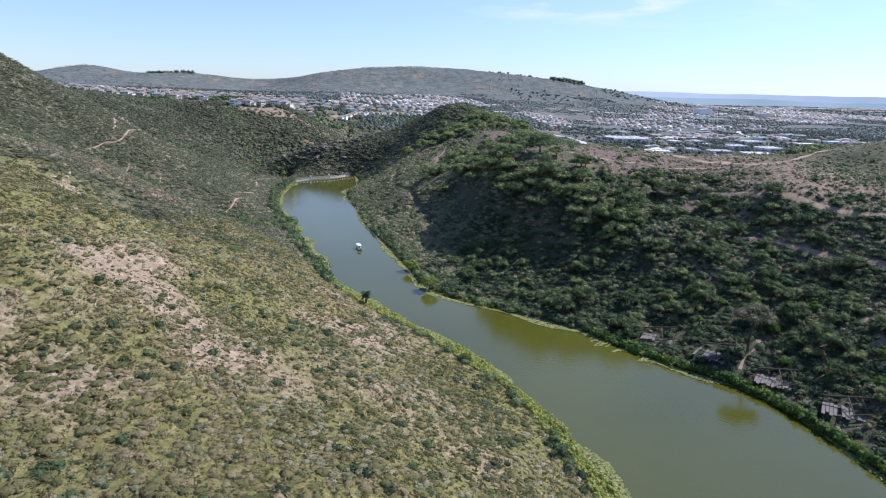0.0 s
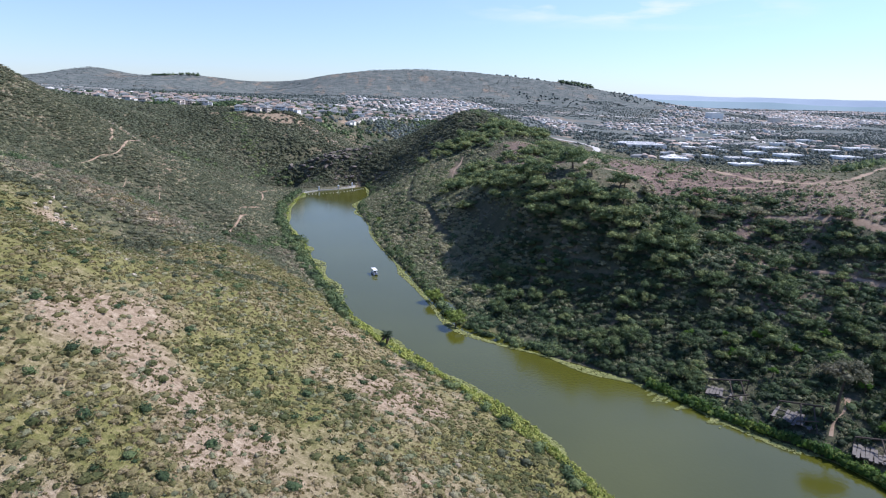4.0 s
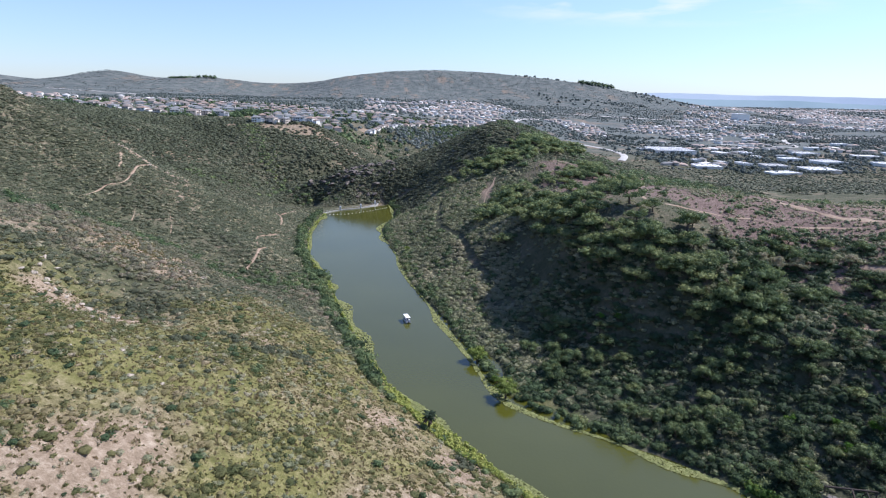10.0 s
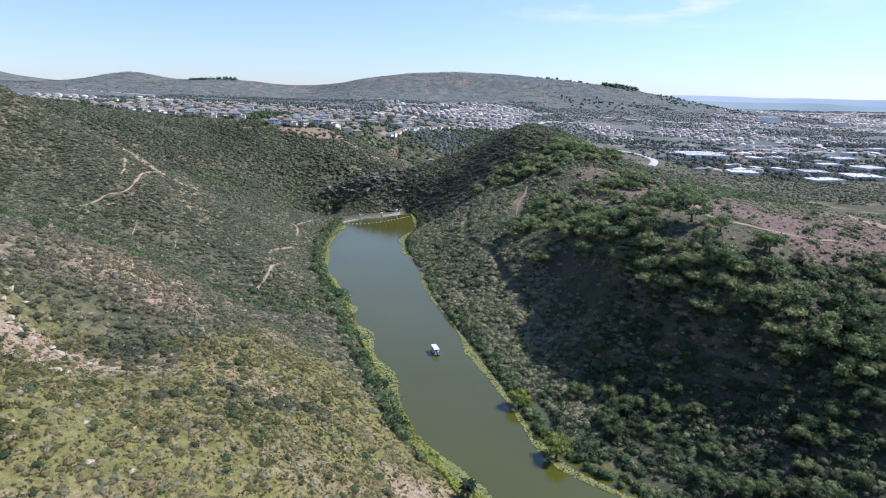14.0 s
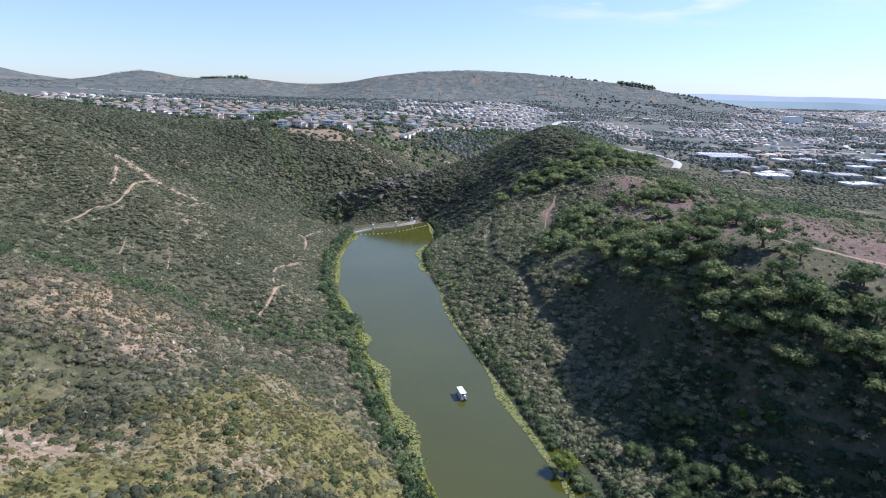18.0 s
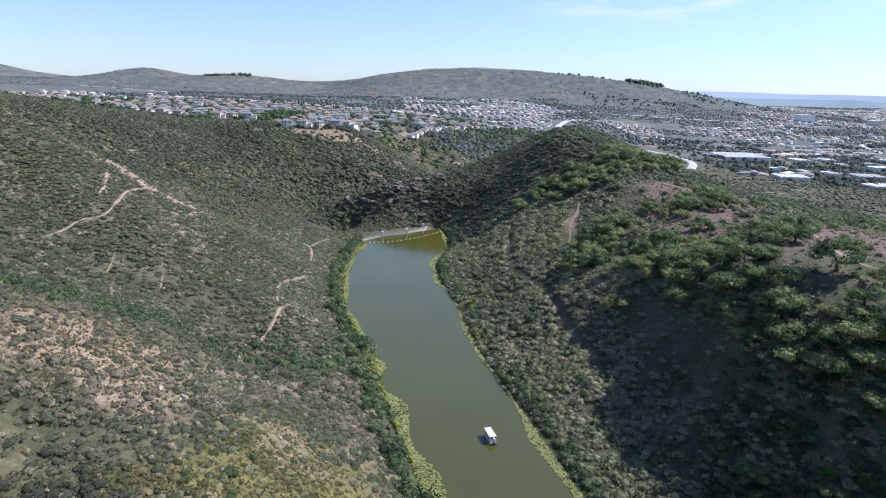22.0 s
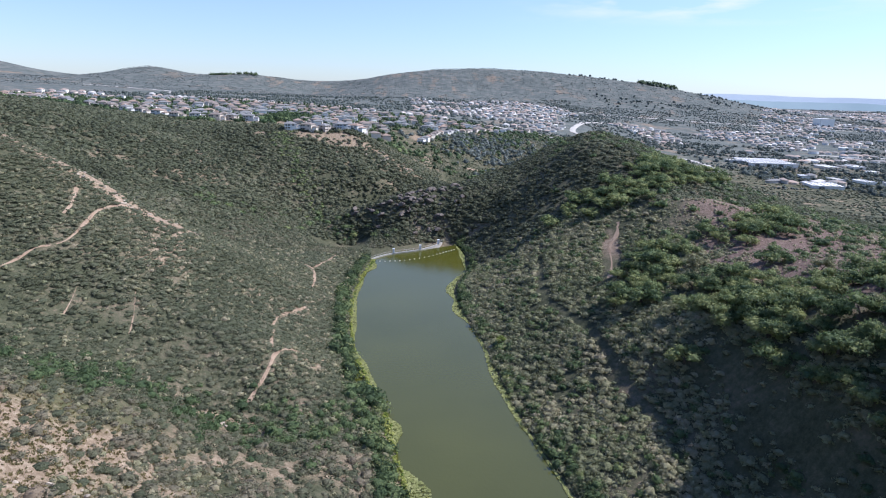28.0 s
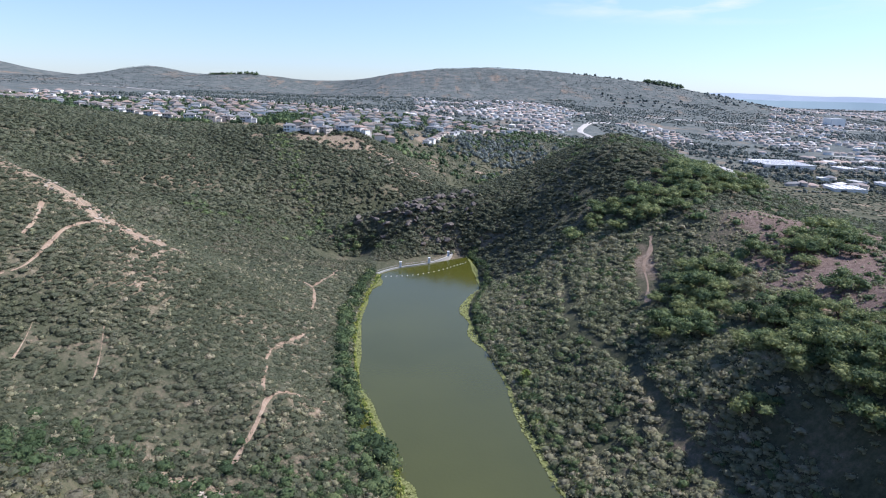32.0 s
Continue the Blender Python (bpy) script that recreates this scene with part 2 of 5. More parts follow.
EAST_TOP = [(150, 130, 39), (180, 100, 39), (200, 60, 40), (215, 82, 44), (245, 106, 43.5), (250, 70, 50), (210, 130, 33), (160, 190, 34), (230, 200, 24), (300, 120, 38), (340, 20, 60), (260, -80, 55), (260, 300, 12), (210, 420, 14)]
WEST_BACK = [(-186, 381, 57), (-130, 360, 37), (-215, 300, 60), (-260, 360, 70), (-160, 440, 47), (-100, 420, 36), (-75, 430, 36), (-35, 440, 33), (-20, 405, 22), (5, 420, 14), (40, 500, 8), (-330, 300, 95), (-400, 450, 80)]
MESA = [(-75, 458, 44), (-30, 462, 43), (-140, 500, 47), (-220, 540, 50), (-340, 600, 55), (-60, 600, 42), (-200, 700, 48), (40, 640, 28), (120, 700, 20), (-20, 560, 36), (-420, 800, 52), (0, 850, 36), (200, 850, 14)]
VALLEY = [(300, 600, -6), (420, 500, -8), (533, 813, -8), (400, 900, -4), (640, 700, -8), (800, 900, -6), (943, 1374, 8), (500, 1200, 6), (300, 1100, 20), (1300, 1200, 2), (700, 350, 0), (1100, 600, 5), (1500, 300, 30), (100, 1150, 36), (-300, 1150, 42)]
FAR_HILLS = [(275, 2020, 128), (120, 1990, 121), (430, 1960, 120), (560, 1900, 108), (730, 1820, 92), (900, 1790, 62), (1040, 1780, 34), (-40, 2000, 98), (-160, 1980, 66), (250, 1700, 62), (0, 1600, 48), (500, 1550, 40), (-250, 1800, 36), (-190, 1960, 54), (-252, 1960, 61), (-350, 1960, 76), (-448, 1960, 88), (-553, 1960, 82), (-602, 1960, 76), (-657, 1960, 93), (-732, 1960, 102), (-808, 1960, 91), (-857, 1960, 69), (-929, 1960, 61), (-992, 1960, 59), (-1067, 1960, 80), (-1141, 1960, 103), (-1230, 1960, 112), (-700, 1600, 56), (-1100, 1500, 60), (-1150, 1250, 62), (-1400, 1900, 60), (250, 2600, 30), (-700, 2600, 20), (1300, 2200, 6), (1700, 1800, 6), (900, 2600, 0)]
PLAIN = [(-4500, 4500, -20), (-1500, 4700, -20), (0, 4700, -20), (1500, 4700, -20), (2600, 3900, -10), (3400, 3300, -5), (4500, 2400, 0), (2000, 2500, 0), (-2500, 2600, 20), (3500, 1500, 20), (3000, -500, 40), (-2500, 0, 110), (-900, 200, 120), (-900, 700, 85), (0, -1500, 60), (2000, -2500, 40), (-2500, -2500, 80), (600, -500, 70), (-500, -400, 90)]
LAND = [(x, y, 0.0) for x, y in SHORE_WEST + SHORE_EAST] + [(x, y, -3.5) for x, y in LAKE_BED]
for part_of_land in (WEST_SPUR, GULLY, WEST_HILL, BACK_VALLEY, DARK_SPUR, MID_HILL, EAST_SLOPE, EAST_TOP, WEST_BACK, MESA, VALLEY, FAR_HILLS, PLAIN):
    LAND += part_of_land
LAND = np.array(LAND, float)
C2 = 9.0**2
_r = np.sqrt(((LAND[:, None, :2] - LAND[None, :, :2]) ** 2).sum(-1) + C2)
_n = len(LAND)
_A = np.zeros((_n + 3, _n + 3))
_A[:_n, :_n] = _r - np.eye(_n) * 0.6
_A[:_n, _n:] = np.c_[np.ones(_n), LAND[:, :2] / 1000]
_A[_n:, :_n] = _A[:_n, _n:].T
WEIGHT = np.linalg.solve(_A, np.r_[LAND[:, 2], 0, 0, 0])


def smooth_height(x, y):
    x, y = np.asarray(x, float), np.asarray(y, float)
    out = WEIGHT[_n] + WEIGHT[_n + 1] * x / 1000 + WEIGHT[_n + 2] * y / 1000
    for (px, py, _), w in zip(LAND, WEIGHT):
        out = out + w * np.sqrt((x - px) ** 2 + (y - py) ** 2 + C2)
    return out


def height(x, y):
    x, y = np.asarray(x, float), np.asarray(y, float)
    z = smooth_height(x, y)
    far = np.hypot(x - 20, y - 100)
    rough = np.clip((z - 0.5) / 8, 0, 1)
    out = z + rough * (1.3 * fbm(x, y, 26, 3, 5) + 0.35 * fbm(x, y, 5, 2, 9))
    out = out + np.clip((far - 350) / 500, 0, 1) * np.clip(z / 40, 0, 1) * 2.5 * fbm(x, y, 200, 3, 21)
    return out


def axis(lo, fine_lo, fine_hi, hi, step, grow):
    mid = list(np.arange(fine_lo, fine_hi + step / 2, step))
    up, s = [], step
    while (up[-1] if up else mid[-1]) < hi:
        s *= grow
        up.append((up[-1] if up else mid[-1]) + s)
    down, s = [], step
    while (down[-1] if down else mid[0]) > lo:
        s *= grow
        down.append((down[-1] if down else mid[0]) - s)
    return np.array(down[::-1] + mid + up)


def mesh_object(name, verts, faces, material, parent=None, smooth=False, **attributes):
    """One mesh object from arrays; faces all of one size."""
    me = bpy.data.meshes.new(name)
    verts, faces = np.asarray(verts, np.float32), np.asarray(faces, np.int32)
    k = faces.shape[1]
    me.vertices.add(len(verts))
    me.vertices.foreach_set("co", verts.ravel())
    me.loops.add(faces.size)
    me.loops.foreach_set("vertex_index", faces.ravel())
    me.polygons.add(len(faces))
    me.polygons.foreach_set("loop_start", np.arange(0, faces.size, k, dtype=np.int32))
    if smooth:
        me.polygons.foreach_set("use_smooth", np.ones(len(faces), bool))
    me.update(calc_edges=True)
    for key, value in attributes.items():
        me.attributes.new(key, "FLOAT", "POINT").data.foreach_set("value", np.asarray(value, np.float32))
    me.materials.append(material)
    ob = new(name, me)
    if parent:
        ob.parent = parent
    return ob


XS = axis(-4900, -190, 215, 4900, 2.2, 1.05)
YS = axis(-2600, -150, 440, 4880, 2.2, 1.045)
GX, GY = np.meshgrid(XS, YS)
GZ = height(GX, GY)
nx = len(XS)
i0 = (np.arange(len(YS) - 1)[:, None] * nx + np.arange(nx - 1)[None, :]).ravel()
GROUND_FACES = np.stack([i0, i0 + 1, i0 + 1 + nx, i0 + nx], 1)


def dist_to(points, x, y):
    """Distance in plan to a polyline."""
    x, y = np.asarray(x, float), np.asarray(y, float)
    best = np.full(x.shape, 1e9)
    for (ax, ay), (bx, by) in zip(points[:-1], points[1:]):
        dx, dy = bx - ax, by - ay
        t = np.clip(((x - ax) * dx + (y - ay) * dy) / (dx * dx + dy * dy), 0, 1)
        best = np.minimum(best, np.hypot(x - ax - t * dx, y - ay - t * dy))
    return best


# How bare, and how green, the ground is at a place.
def bareness(x, y):
    near_west = np.exp(-(((x + 15) / 55) ** 2 + ((y - 5) / 75) ** 2))
    n = fbm(x, y, 18, 4, 31)
    east_top = np.exp(-(((x - 148) / 38) ** 4 + ((y - 145) / 112) ** 4))
    spots = 0.85 * np.exp(-((dist_to([(-140, 210), (-118, 222), (-106, 226), (-95, 224), (-84, 219), (-74, 222)], x, y) / 4.5) ** 2))
    for px, py, rx, ry, w in ((78, 230, 6, 12, 1.2), (-49, 98, 13, 15, 0.8), (-40, 80, 8, 7, 0.5), (-58, 452, 42, 5, 0.9), (-125, 484, 34, 5, 0.9), (118, 200, 16, 36, 0.4), (88, 194, 13, 16, 0.75), (112, 178, 14, 22, 0.5), (108, 142, 10, 16, 0.5), (112, 212, 16, 26, 0.35), (-33, 139.5, 9, 3, 1.1), (-22, -15, 9, 9, 0.55), (-7, -25, 7, 6, 0.45), (-48, 46, 9, 5, 1.2), (-44, 36, 6, 4, 0.8), (170, 66, 22, 22, 0.6), (-95, 225, 22, 9, 0.75), (-60, 205, 16, 14, 0.3), (-22, 172, 8, 5, 0.6), (32, 22, 6, 14, 0.45), (-20, 450, 40, 5, 0.6), (10, 444, 10, 8, 0.5)):
        spots = spots + w * np.exp(-(((x - px) / rx) ** 2 + ((y - py) / ry) ** 2))
    grove_shade = np.clip((x - 62) / 12, 0, 1) * np.clip((130 - x) / 12, 0, 1) * np.clip((120 - y) / 20, 0, 1)
    # extra bareness pales the far valley where haze would lighten it
    haze_bare = np.clip((y - 430) / 120, 0, 1) * np.clip((x + 30 + 0.1 * y) / 60, 0, 1) * np.clip((1000 - y) / 150, 0, 1) * 0.10
    lake_bank = np.exp(-(((x - 66) / 24) ** 2 + ((y - 150) / 75) ** 2)) + np.exp(-(((x + 30) / 26) ** 2 + ((y - 318) / 28) ** 2))
    return np.clip(0.10 + 0.26 * near_west + 0.95 * east_top + 0.62 * n + spots - 0.8 * grove_shade - 0.5 * lake_bank + haze_bare, 0, 1)


def crest(x):
    """The line on the west side where the grassy spur gives way to the gully's dark scrub."""
    return np.interp(x, [-120, -70, -52, -42, -31, -24, -16, -3, 7, 16, 22, 28], [60, 46, 58, 54, 60, 82, 97, 91, 82, 72, 64, 56])


def grassiness(x, y):
    west_side = np.clip((64 - x) / 8, 0, 1)
    tan = np.exp(-(((x + 48) / 14) ** 2 + ((y - 98) / 18) ** 2))
    return np.clip(west_side * np.clip(0.5 + (crest(x) - y) / 30, 0, 1) + 0.8 * tan, 0, 1) * np.clip((y + 500) / 100, 0, 1)


def umberness(x, y):
    """Where the soil is purplish brown: the east plateau and the shoulder behind it; past y 500 a faint tint imitates
    haze.
    """
    return np.clip(1.8 * np.exp(-(((x - 132) / 58) ** 2 + ((y - 145) / 105) ** 2)) + 0.3 * np.clip((y - 500) / 300, 0, 1), 0, 1)


def ground_material():
    m, n, l, b = mat("hillside_ground", 0.95, 0, 0.1)
    co = n.new("ShaderNodeTexCoord")
    at = n.new("ShaderNodeAttribute")
    at.attribute_name = "bare"
    big = node(n, "TexNoise", Scale=0.05, Detail=6.0, Roughness=0.65)
    small = node(n, "TexNoise", Scale=0.8, Detail=7.0, Roughness=0.8)
    for t in (big, small):
        l.new(co.outputs["Object"], t.inputs["Vector"])
    umber = ramp(n, [(0.30, (0.085, 0.057, 0.048)), (0.5, (0.168, 0.118, 0.097)), (0.7, (0.30, 0.225, 0.18))])
    soil = ramp(n, [(0.30, (0.155, 0.112, 0.072)), (0.5, (0.28, 0.21, 0.142)), (0.68, (0.46, 0.37, 0.27))])
    ga = n.new("ShaderNodeAttribute")
    ga.attribute_name = "grass"
    grass = ramp(n, [(0.32, (0.075, 0.078, 0.026)), (0.5, (0.165, 0.155, 0.055)), (0.66, (0.29, 0.245, 0.12))])
    l.new(small.outputs[0], grass.inputs[0])
    wide = node(n, "TexNoise", Scale=0.006, Detail=4.0)
    l.new(co.outputs["Object"], wide.inputs["Vector"])
    scrub = ramp(n, [(0.40, (0.045, 0.050, 0.028)), (0.49, (0.085, 0.088, 0.052)), (0.56, (0.135, 0.120, 0.078)), (0.62, (0.25, 0.185, 0.13))])
    l.new(small.outputs[0], soil.inputs[0])
    l.new(small.outputs[0], umber.inputs[0])
    patches = node(n, "TexNoise", Scale=0.045, Detail=9.0, Roughness=0.72)
    l.new(co.outputs["Object"], patches.inputs["Vector"])
    both = n.new("ShaderNodeMix")
    both.inputs["Factor"].default_value = 0.55
    l.new(small.outputs[0], both.inputs["A"])
    l.new(patches.outputs[0], both.inputs["B"])
    l.new(both.outputs["Result"], scrub.inputs[0])
    add = n.new("ShaderNodeMath")
    add.operation = "ADD"
    two = n.new("ShaderNodeMath")
    two.operation = "MULTIPLY_ADD"
    two.inputs[1].default_value = 0.6
    two.inputs[2].default_value = -0.3
    l.new(wide.outputs[0], two.inputs[0])
    three = n.new("ShaderNodeMath")
    three.operation = "ADD"
    l.new(two.outputs[0], three.inputs[0])
    l.new(big.outputs[0], three.inputs[1])
    l.new(at.outputs["Fac"], add.inputs[0])
    l.new(three.outputs[0], add.inputs[1])
    step = n.new("ShaderNodeMapRange")
    step.inputs["From Min"].default_value, step.inputs["From Max"].default_value = 0.72, 1.08
    l.new(add.outputs[0], step.inputs[0])
    mix = n.new("ShaderNodeMix")
    mix.data_type = "RGBA"
    l.new(step.outputs[0], mix.inputs["Factor"])
    # greyed bluish scrub for far land: haze put into the ground colour
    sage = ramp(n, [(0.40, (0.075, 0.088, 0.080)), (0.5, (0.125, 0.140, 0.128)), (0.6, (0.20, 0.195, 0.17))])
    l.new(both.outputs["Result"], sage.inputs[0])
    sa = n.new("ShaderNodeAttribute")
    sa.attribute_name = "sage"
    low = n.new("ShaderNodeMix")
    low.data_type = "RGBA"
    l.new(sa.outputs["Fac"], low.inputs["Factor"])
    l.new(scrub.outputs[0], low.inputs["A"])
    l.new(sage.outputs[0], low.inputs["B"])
    cover = n.new("ShaderNodeMix")
    cover.data_type = "RGBA"
    l.new(ga.outputs["Fac"], cover.inputs["Factor"])
    l.new(low.outputs["Result"], cover.inputs["A"])
    l.new(grass.outputs[0], cover.inputs["B"])
    l.new(cover.outputs["Result"], mix.inputs["A"])
    ua = n.new("ShaderNodeAttribute")
    ua.attribute_name = "umber"
    earth = n.new("ShaderNodeMix")
    earth.data_type = "RGBA"
    l.new(ua.outputs["Fac"], earth.inputs["Factor"])
    l.new(soil.outputs[0], earth.inputs["A"])
    l.new(umber.outputs[0], earth.inputs["B"])
    l.new(earth.outputs["Result"], mix.inputs["B"])
    l.new(mix.outputs["Result"], b.inputs["Base Color"])
    bp = node(n, "Bump", Strength=0.8, Distance=0.4)
    l.new(small.outputs[0], bp.inputs["Height"])
    l.new(bp.outputs[0], b.inputs["Normal"])
    return m


# the 'sage' mask fades in the haze-coloured scrub beyond y 620
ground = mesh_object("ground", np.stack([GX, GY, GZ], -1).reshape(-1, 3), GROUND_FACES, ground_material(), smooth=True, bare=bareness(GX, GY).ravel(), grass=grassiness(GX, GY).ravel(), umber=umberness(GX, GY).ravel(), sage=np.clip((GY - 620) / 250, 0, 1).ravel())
tagged(ground, "dry hilly ground of soil and scrub round a lake", "ground", kind="structure")


# ---- water ----
def water_material():
    m, n, l, b = mat("lake_water", 0.10, 0, 0.72)
    co = n.new("ShaderNodeTexCoord")
    big = node(n, "TexNoise", Scale=0.02, Detail=3.0)
    l.new(co.outputs["Object"], big.inputs["Vector"])
    r = ramp(n, [(0.3, (0.062, 0.064, 0.008)), (0.7, (0.082, 0.083, 0.013))])
    l.new(big.outputs[0], r.inputs[0])
    l.new(r.outputs[0], b.inputs["Base Color"])
    rip = node(n, "TexNoise", Scale=1.2, Detail=4.0)
    l.new(co.outputs["Object"], rip.inputs["Vector"])
    bp = node(n, "Bump", Strength=0.3, Distance=0.08)
    l.new(rip.outputs[0], bp.inputs["Height"])
    l.new(bp.outputs[0], b.inputs["Normal"])
    return m


def strip_mesh(name, left, right, material, z=0.0):
    k = len(left)
    v = [(*p, z) for p in left] + [(*p, z) for p in right]
    f = [(i, k + i, k + i + 1, i + 1) for i in range(k - 1)]
    return mesh_object(name, v, f, material)


def along(points, count):
    """Evenly spaced places along a polyline, smoothed by Catmull-Rom."""
    p = np.array(points, float)
    p = np.vstack([2 * p[0] - p[1], p, 2 * p[-1] - p[-2]])
    out = []
    for s in np.linspace(0, len(points) - 1 - 1e-6, count):
        i, t = int(s), s - int(s)
        a, b, c, d = p[i : i + 4]
        out.append(0.5 * (2 * b + (c - a) * t + (2 * a - 5 * b + 4 * c - d) * t**2 + (3 * b - a - 3 * c + d) * t**3))
    return np.array(out)


wl_ = along([(60, -230), (58, -150)] + SHORE_WEST, 90) + [-7, 0]
wr_ = along([(125, -230), (124, -150)] + SHORE_EAST, 90) + [7, 0]
wl_[-4:, 1] = np.minimum(wl_[-4:, 1], 292)
water = strip_mesh("water", wl_, wr_, water_material())
tagged(water, "murky green lake water with small ripples", "water", kind="structure")

# distant hazy ranges all round the horizon, the haze put into their colour
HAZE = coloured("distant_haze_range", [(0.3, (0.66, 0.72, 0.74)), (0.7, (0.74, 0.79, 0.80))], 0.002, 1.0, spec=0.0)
HAZE_NEAR = coloured("distant_hazed_range", [(0.3, (0.38, 0.48, 0.48)), (0.7, (0.48, 0.57, 0.56))], 0.004, 1.0, spec=0.0)
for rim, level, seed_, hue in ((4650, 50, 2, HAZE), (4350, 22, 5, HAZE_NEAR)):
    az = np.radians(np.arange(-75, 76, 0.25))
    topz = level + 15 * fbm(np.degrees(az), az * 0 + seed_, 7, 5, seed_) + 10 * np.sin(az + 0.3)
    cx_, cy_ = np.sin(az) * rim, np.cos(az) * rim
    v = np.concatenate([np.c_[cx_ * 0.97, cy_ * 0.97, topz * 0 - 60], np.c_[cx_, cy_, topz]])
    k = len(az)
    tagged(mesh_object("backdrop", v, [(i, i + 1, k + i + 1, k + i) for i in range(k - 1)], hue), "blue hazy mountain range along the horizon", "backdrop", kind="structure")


# ---- trails and roads ----
TRAILS = {
    "hill_trail": [(-88.8, 158), (-87.4, 164), (-86.2, 171), (-83.3, 175), (-81.7, 179), (-81.7, 188), (-83.7, 201), (-83, 214), (-84, 219)],
    "upper_trail": [(-86.8, 188), (-88.6, 196), (-92.3, 207)],
    "ridge_trail": [(-150, 205), (-132, 214), (-118, 222), (-106, 226), (-95, 224), (-84, 219), (-76, 222), (-66, 226)],
    "shore_trail": [(-31, 147), (-28.5, 159), (-28, 165), (-25, 171.5), (-17, 179)],
    "slope_trail": [(-29.6, 167.5), (-32.3, 183), (-33.5, 196), (-28, 213)],
    "point_trail": [(-36, 257), (-31, 254), (-29, 244), (-28.5, 234)],
    "dam_trail": [(-31, 254), (-28, 268), (-25, 284)],
    "top_trail": [(135, 168), (126, 152), (119, 140), (112, 124), (109, 112), (111, 107.6), (117, 103.6), (126, 99), (137, 95.4), (146, 89), (165, 82)],
    "east_road": [(150, 62), (156, 54), (160, 44), (166, 30), (175, 18), (186, 5)],
    "lower_road": [(132, 42), (138, 37.6), (145, 30), (153, 18.6), (160, 5.5), (166, -8)],
    "crest_road": [(215, 235), (196, 192), (176, 150), (163, 124), (161, 107), (165, 92), (175, 84), (189, 77), (205, 84), (225, 92), (250, 96)],
    "red_cut": [(85, 244), (82, 236), (77.5, 229), (74, 216), (70, 205)],
    "bank_cut": [(91, 186), (95.2, 181.8), (95.7, 173.4), (100, 164)],
    "landing_path": [(113, -16), (116, -13), (120, -11), (123, -8)],
    "side_trail": [(-75, 168), (-73.6, 161), (-73, 156)],
    "runnel_trail": [(-64, 173), (-61.5, 165), (-60, 158)],
    "creek_bed": [(-42, 352), (-28, 344), (-22, 336)],
    "valley_path": [(60, 548), (75, 560), (95, 572), (112, 578)],
}
WIDTH = {"hill_trail": 1.1, "side_trail": 0.55, "runnel_trail": 0.5, "ridge_trail": 1.8, "red_cut": 1.7, "top_trail": 1.3, "east_road": 2.6, "lower_road": 2.4, "crest_road": 3.2, "landing_path": 1.7, "creek_bed": 2.0, "valley_path": 7.0}
GROOVE = [(55, 240), (54, 233), (51, 217), (50.5, 207), (54.2, 190), (56.5, 176), (56.3, 160), (57, 148), (60, 138)]


def drape(name, points, width, material, label, lift=0.10, wobble=0.5, category="trail"):
    p = along(points, max(8, int(sum(np.hypot(*(np.array(b) - np.array(a))) for a, b in zip(points, points[1:])) / 1.5)))
    d = np.gradient(p, axis=0)
    nrm = np.stack([-d[:, 1], d[:, 0]], 1) / np.linalg.norm(d, axis=1)[:, None]
    s = np.arange(len(p))
    half = width / 2 * (1 + wobble * 1.6 * vnoise(s * 0.28, s * 0 + len(name), 3))
    cols = [p + nrm * (half * k)[:, None] for k in (-1, -0.4, 0.4, 1)]
    v = np.concatenate([np.c_[c, height(c[:, 0], c[:, 1]) + (lift if 0 < i < 3 else lift * 0.4)] for i, c in enumerate(cols)])
    k = len(p)
    f = [(j * k + i, (j + 1) * k + i, (j + 1) * k + i + 1, j * k + i + 1) for j in range(3) for i in range(k - 1)]
    ob = mesh_object(name, v, f, material, smooth=True)
    return tagged(ob, label, category, kind="structure")


for trail_name, pts in TRAILS.items():
    drape(trail_name, pts, WIDTH.get(trail_name, 1.0) * 0.72, SOIL, "pale bare soil trail worn into the scrub hillside", lift=0.05)
for road_pts, w in (
    ([(240, 1330), (330, 1240), (380, 1180), (330, 1120), (275, 1000), (262, 930), (285, 850), (346, 766), (357, 723), (350, 682), (325, 633)], 9),
    ([(380, 1350), (470, 1340), (600, 1330), (760, 1300), (980, 1290)], 7),
    ([(600, 880), (683, 851), (715, 852), (795, 980), (1000, 1010)], 8),
    ([(-700, 1500), (-560, 1420), (-470, 1360), (-430, 1250)], 8),
    ([(80, 880), (180, 830), (240, 800)], 6),
):
    drape("road", road_pts, w, ROAD, "pale paved road winding through the suburb", lift=0.8, wobble=0.0, category="road")


# ---- plants ----
def ico():
    t = (1 + 5**0.5) / 2
    v = np.array([(-1, t, 0), (1, t, 0), (-1, -t, 0), (1, -t, 0), (0, -1, t), (0, 1, t), (0, -1, -t), (0, 1, -t), (t, 0, -1), (t, 0, 1), (-t, 0, -1), (-t, 0, 1)])
    f = np.array([(0, 11, 5), (0, 5, 1), (0, 1, 7), (0, 7, 10), (0, 10, 11), (1, 5, 9), (5, 11, 4), (11, 10, 2), (10, 7, 6), (7, 1, 8), (3, 9, 4), (3, 4, 2), (3, 2, 6), (3, 6, 8), (3, 8, 9), (4, 9, 5), (2, 4, 11), (6, 2, 10), (8, 6, 7), (9, 8, 1)])
    return v / np.linalg.norm(v[0]), f


ICO_V, ICO_F = ico()


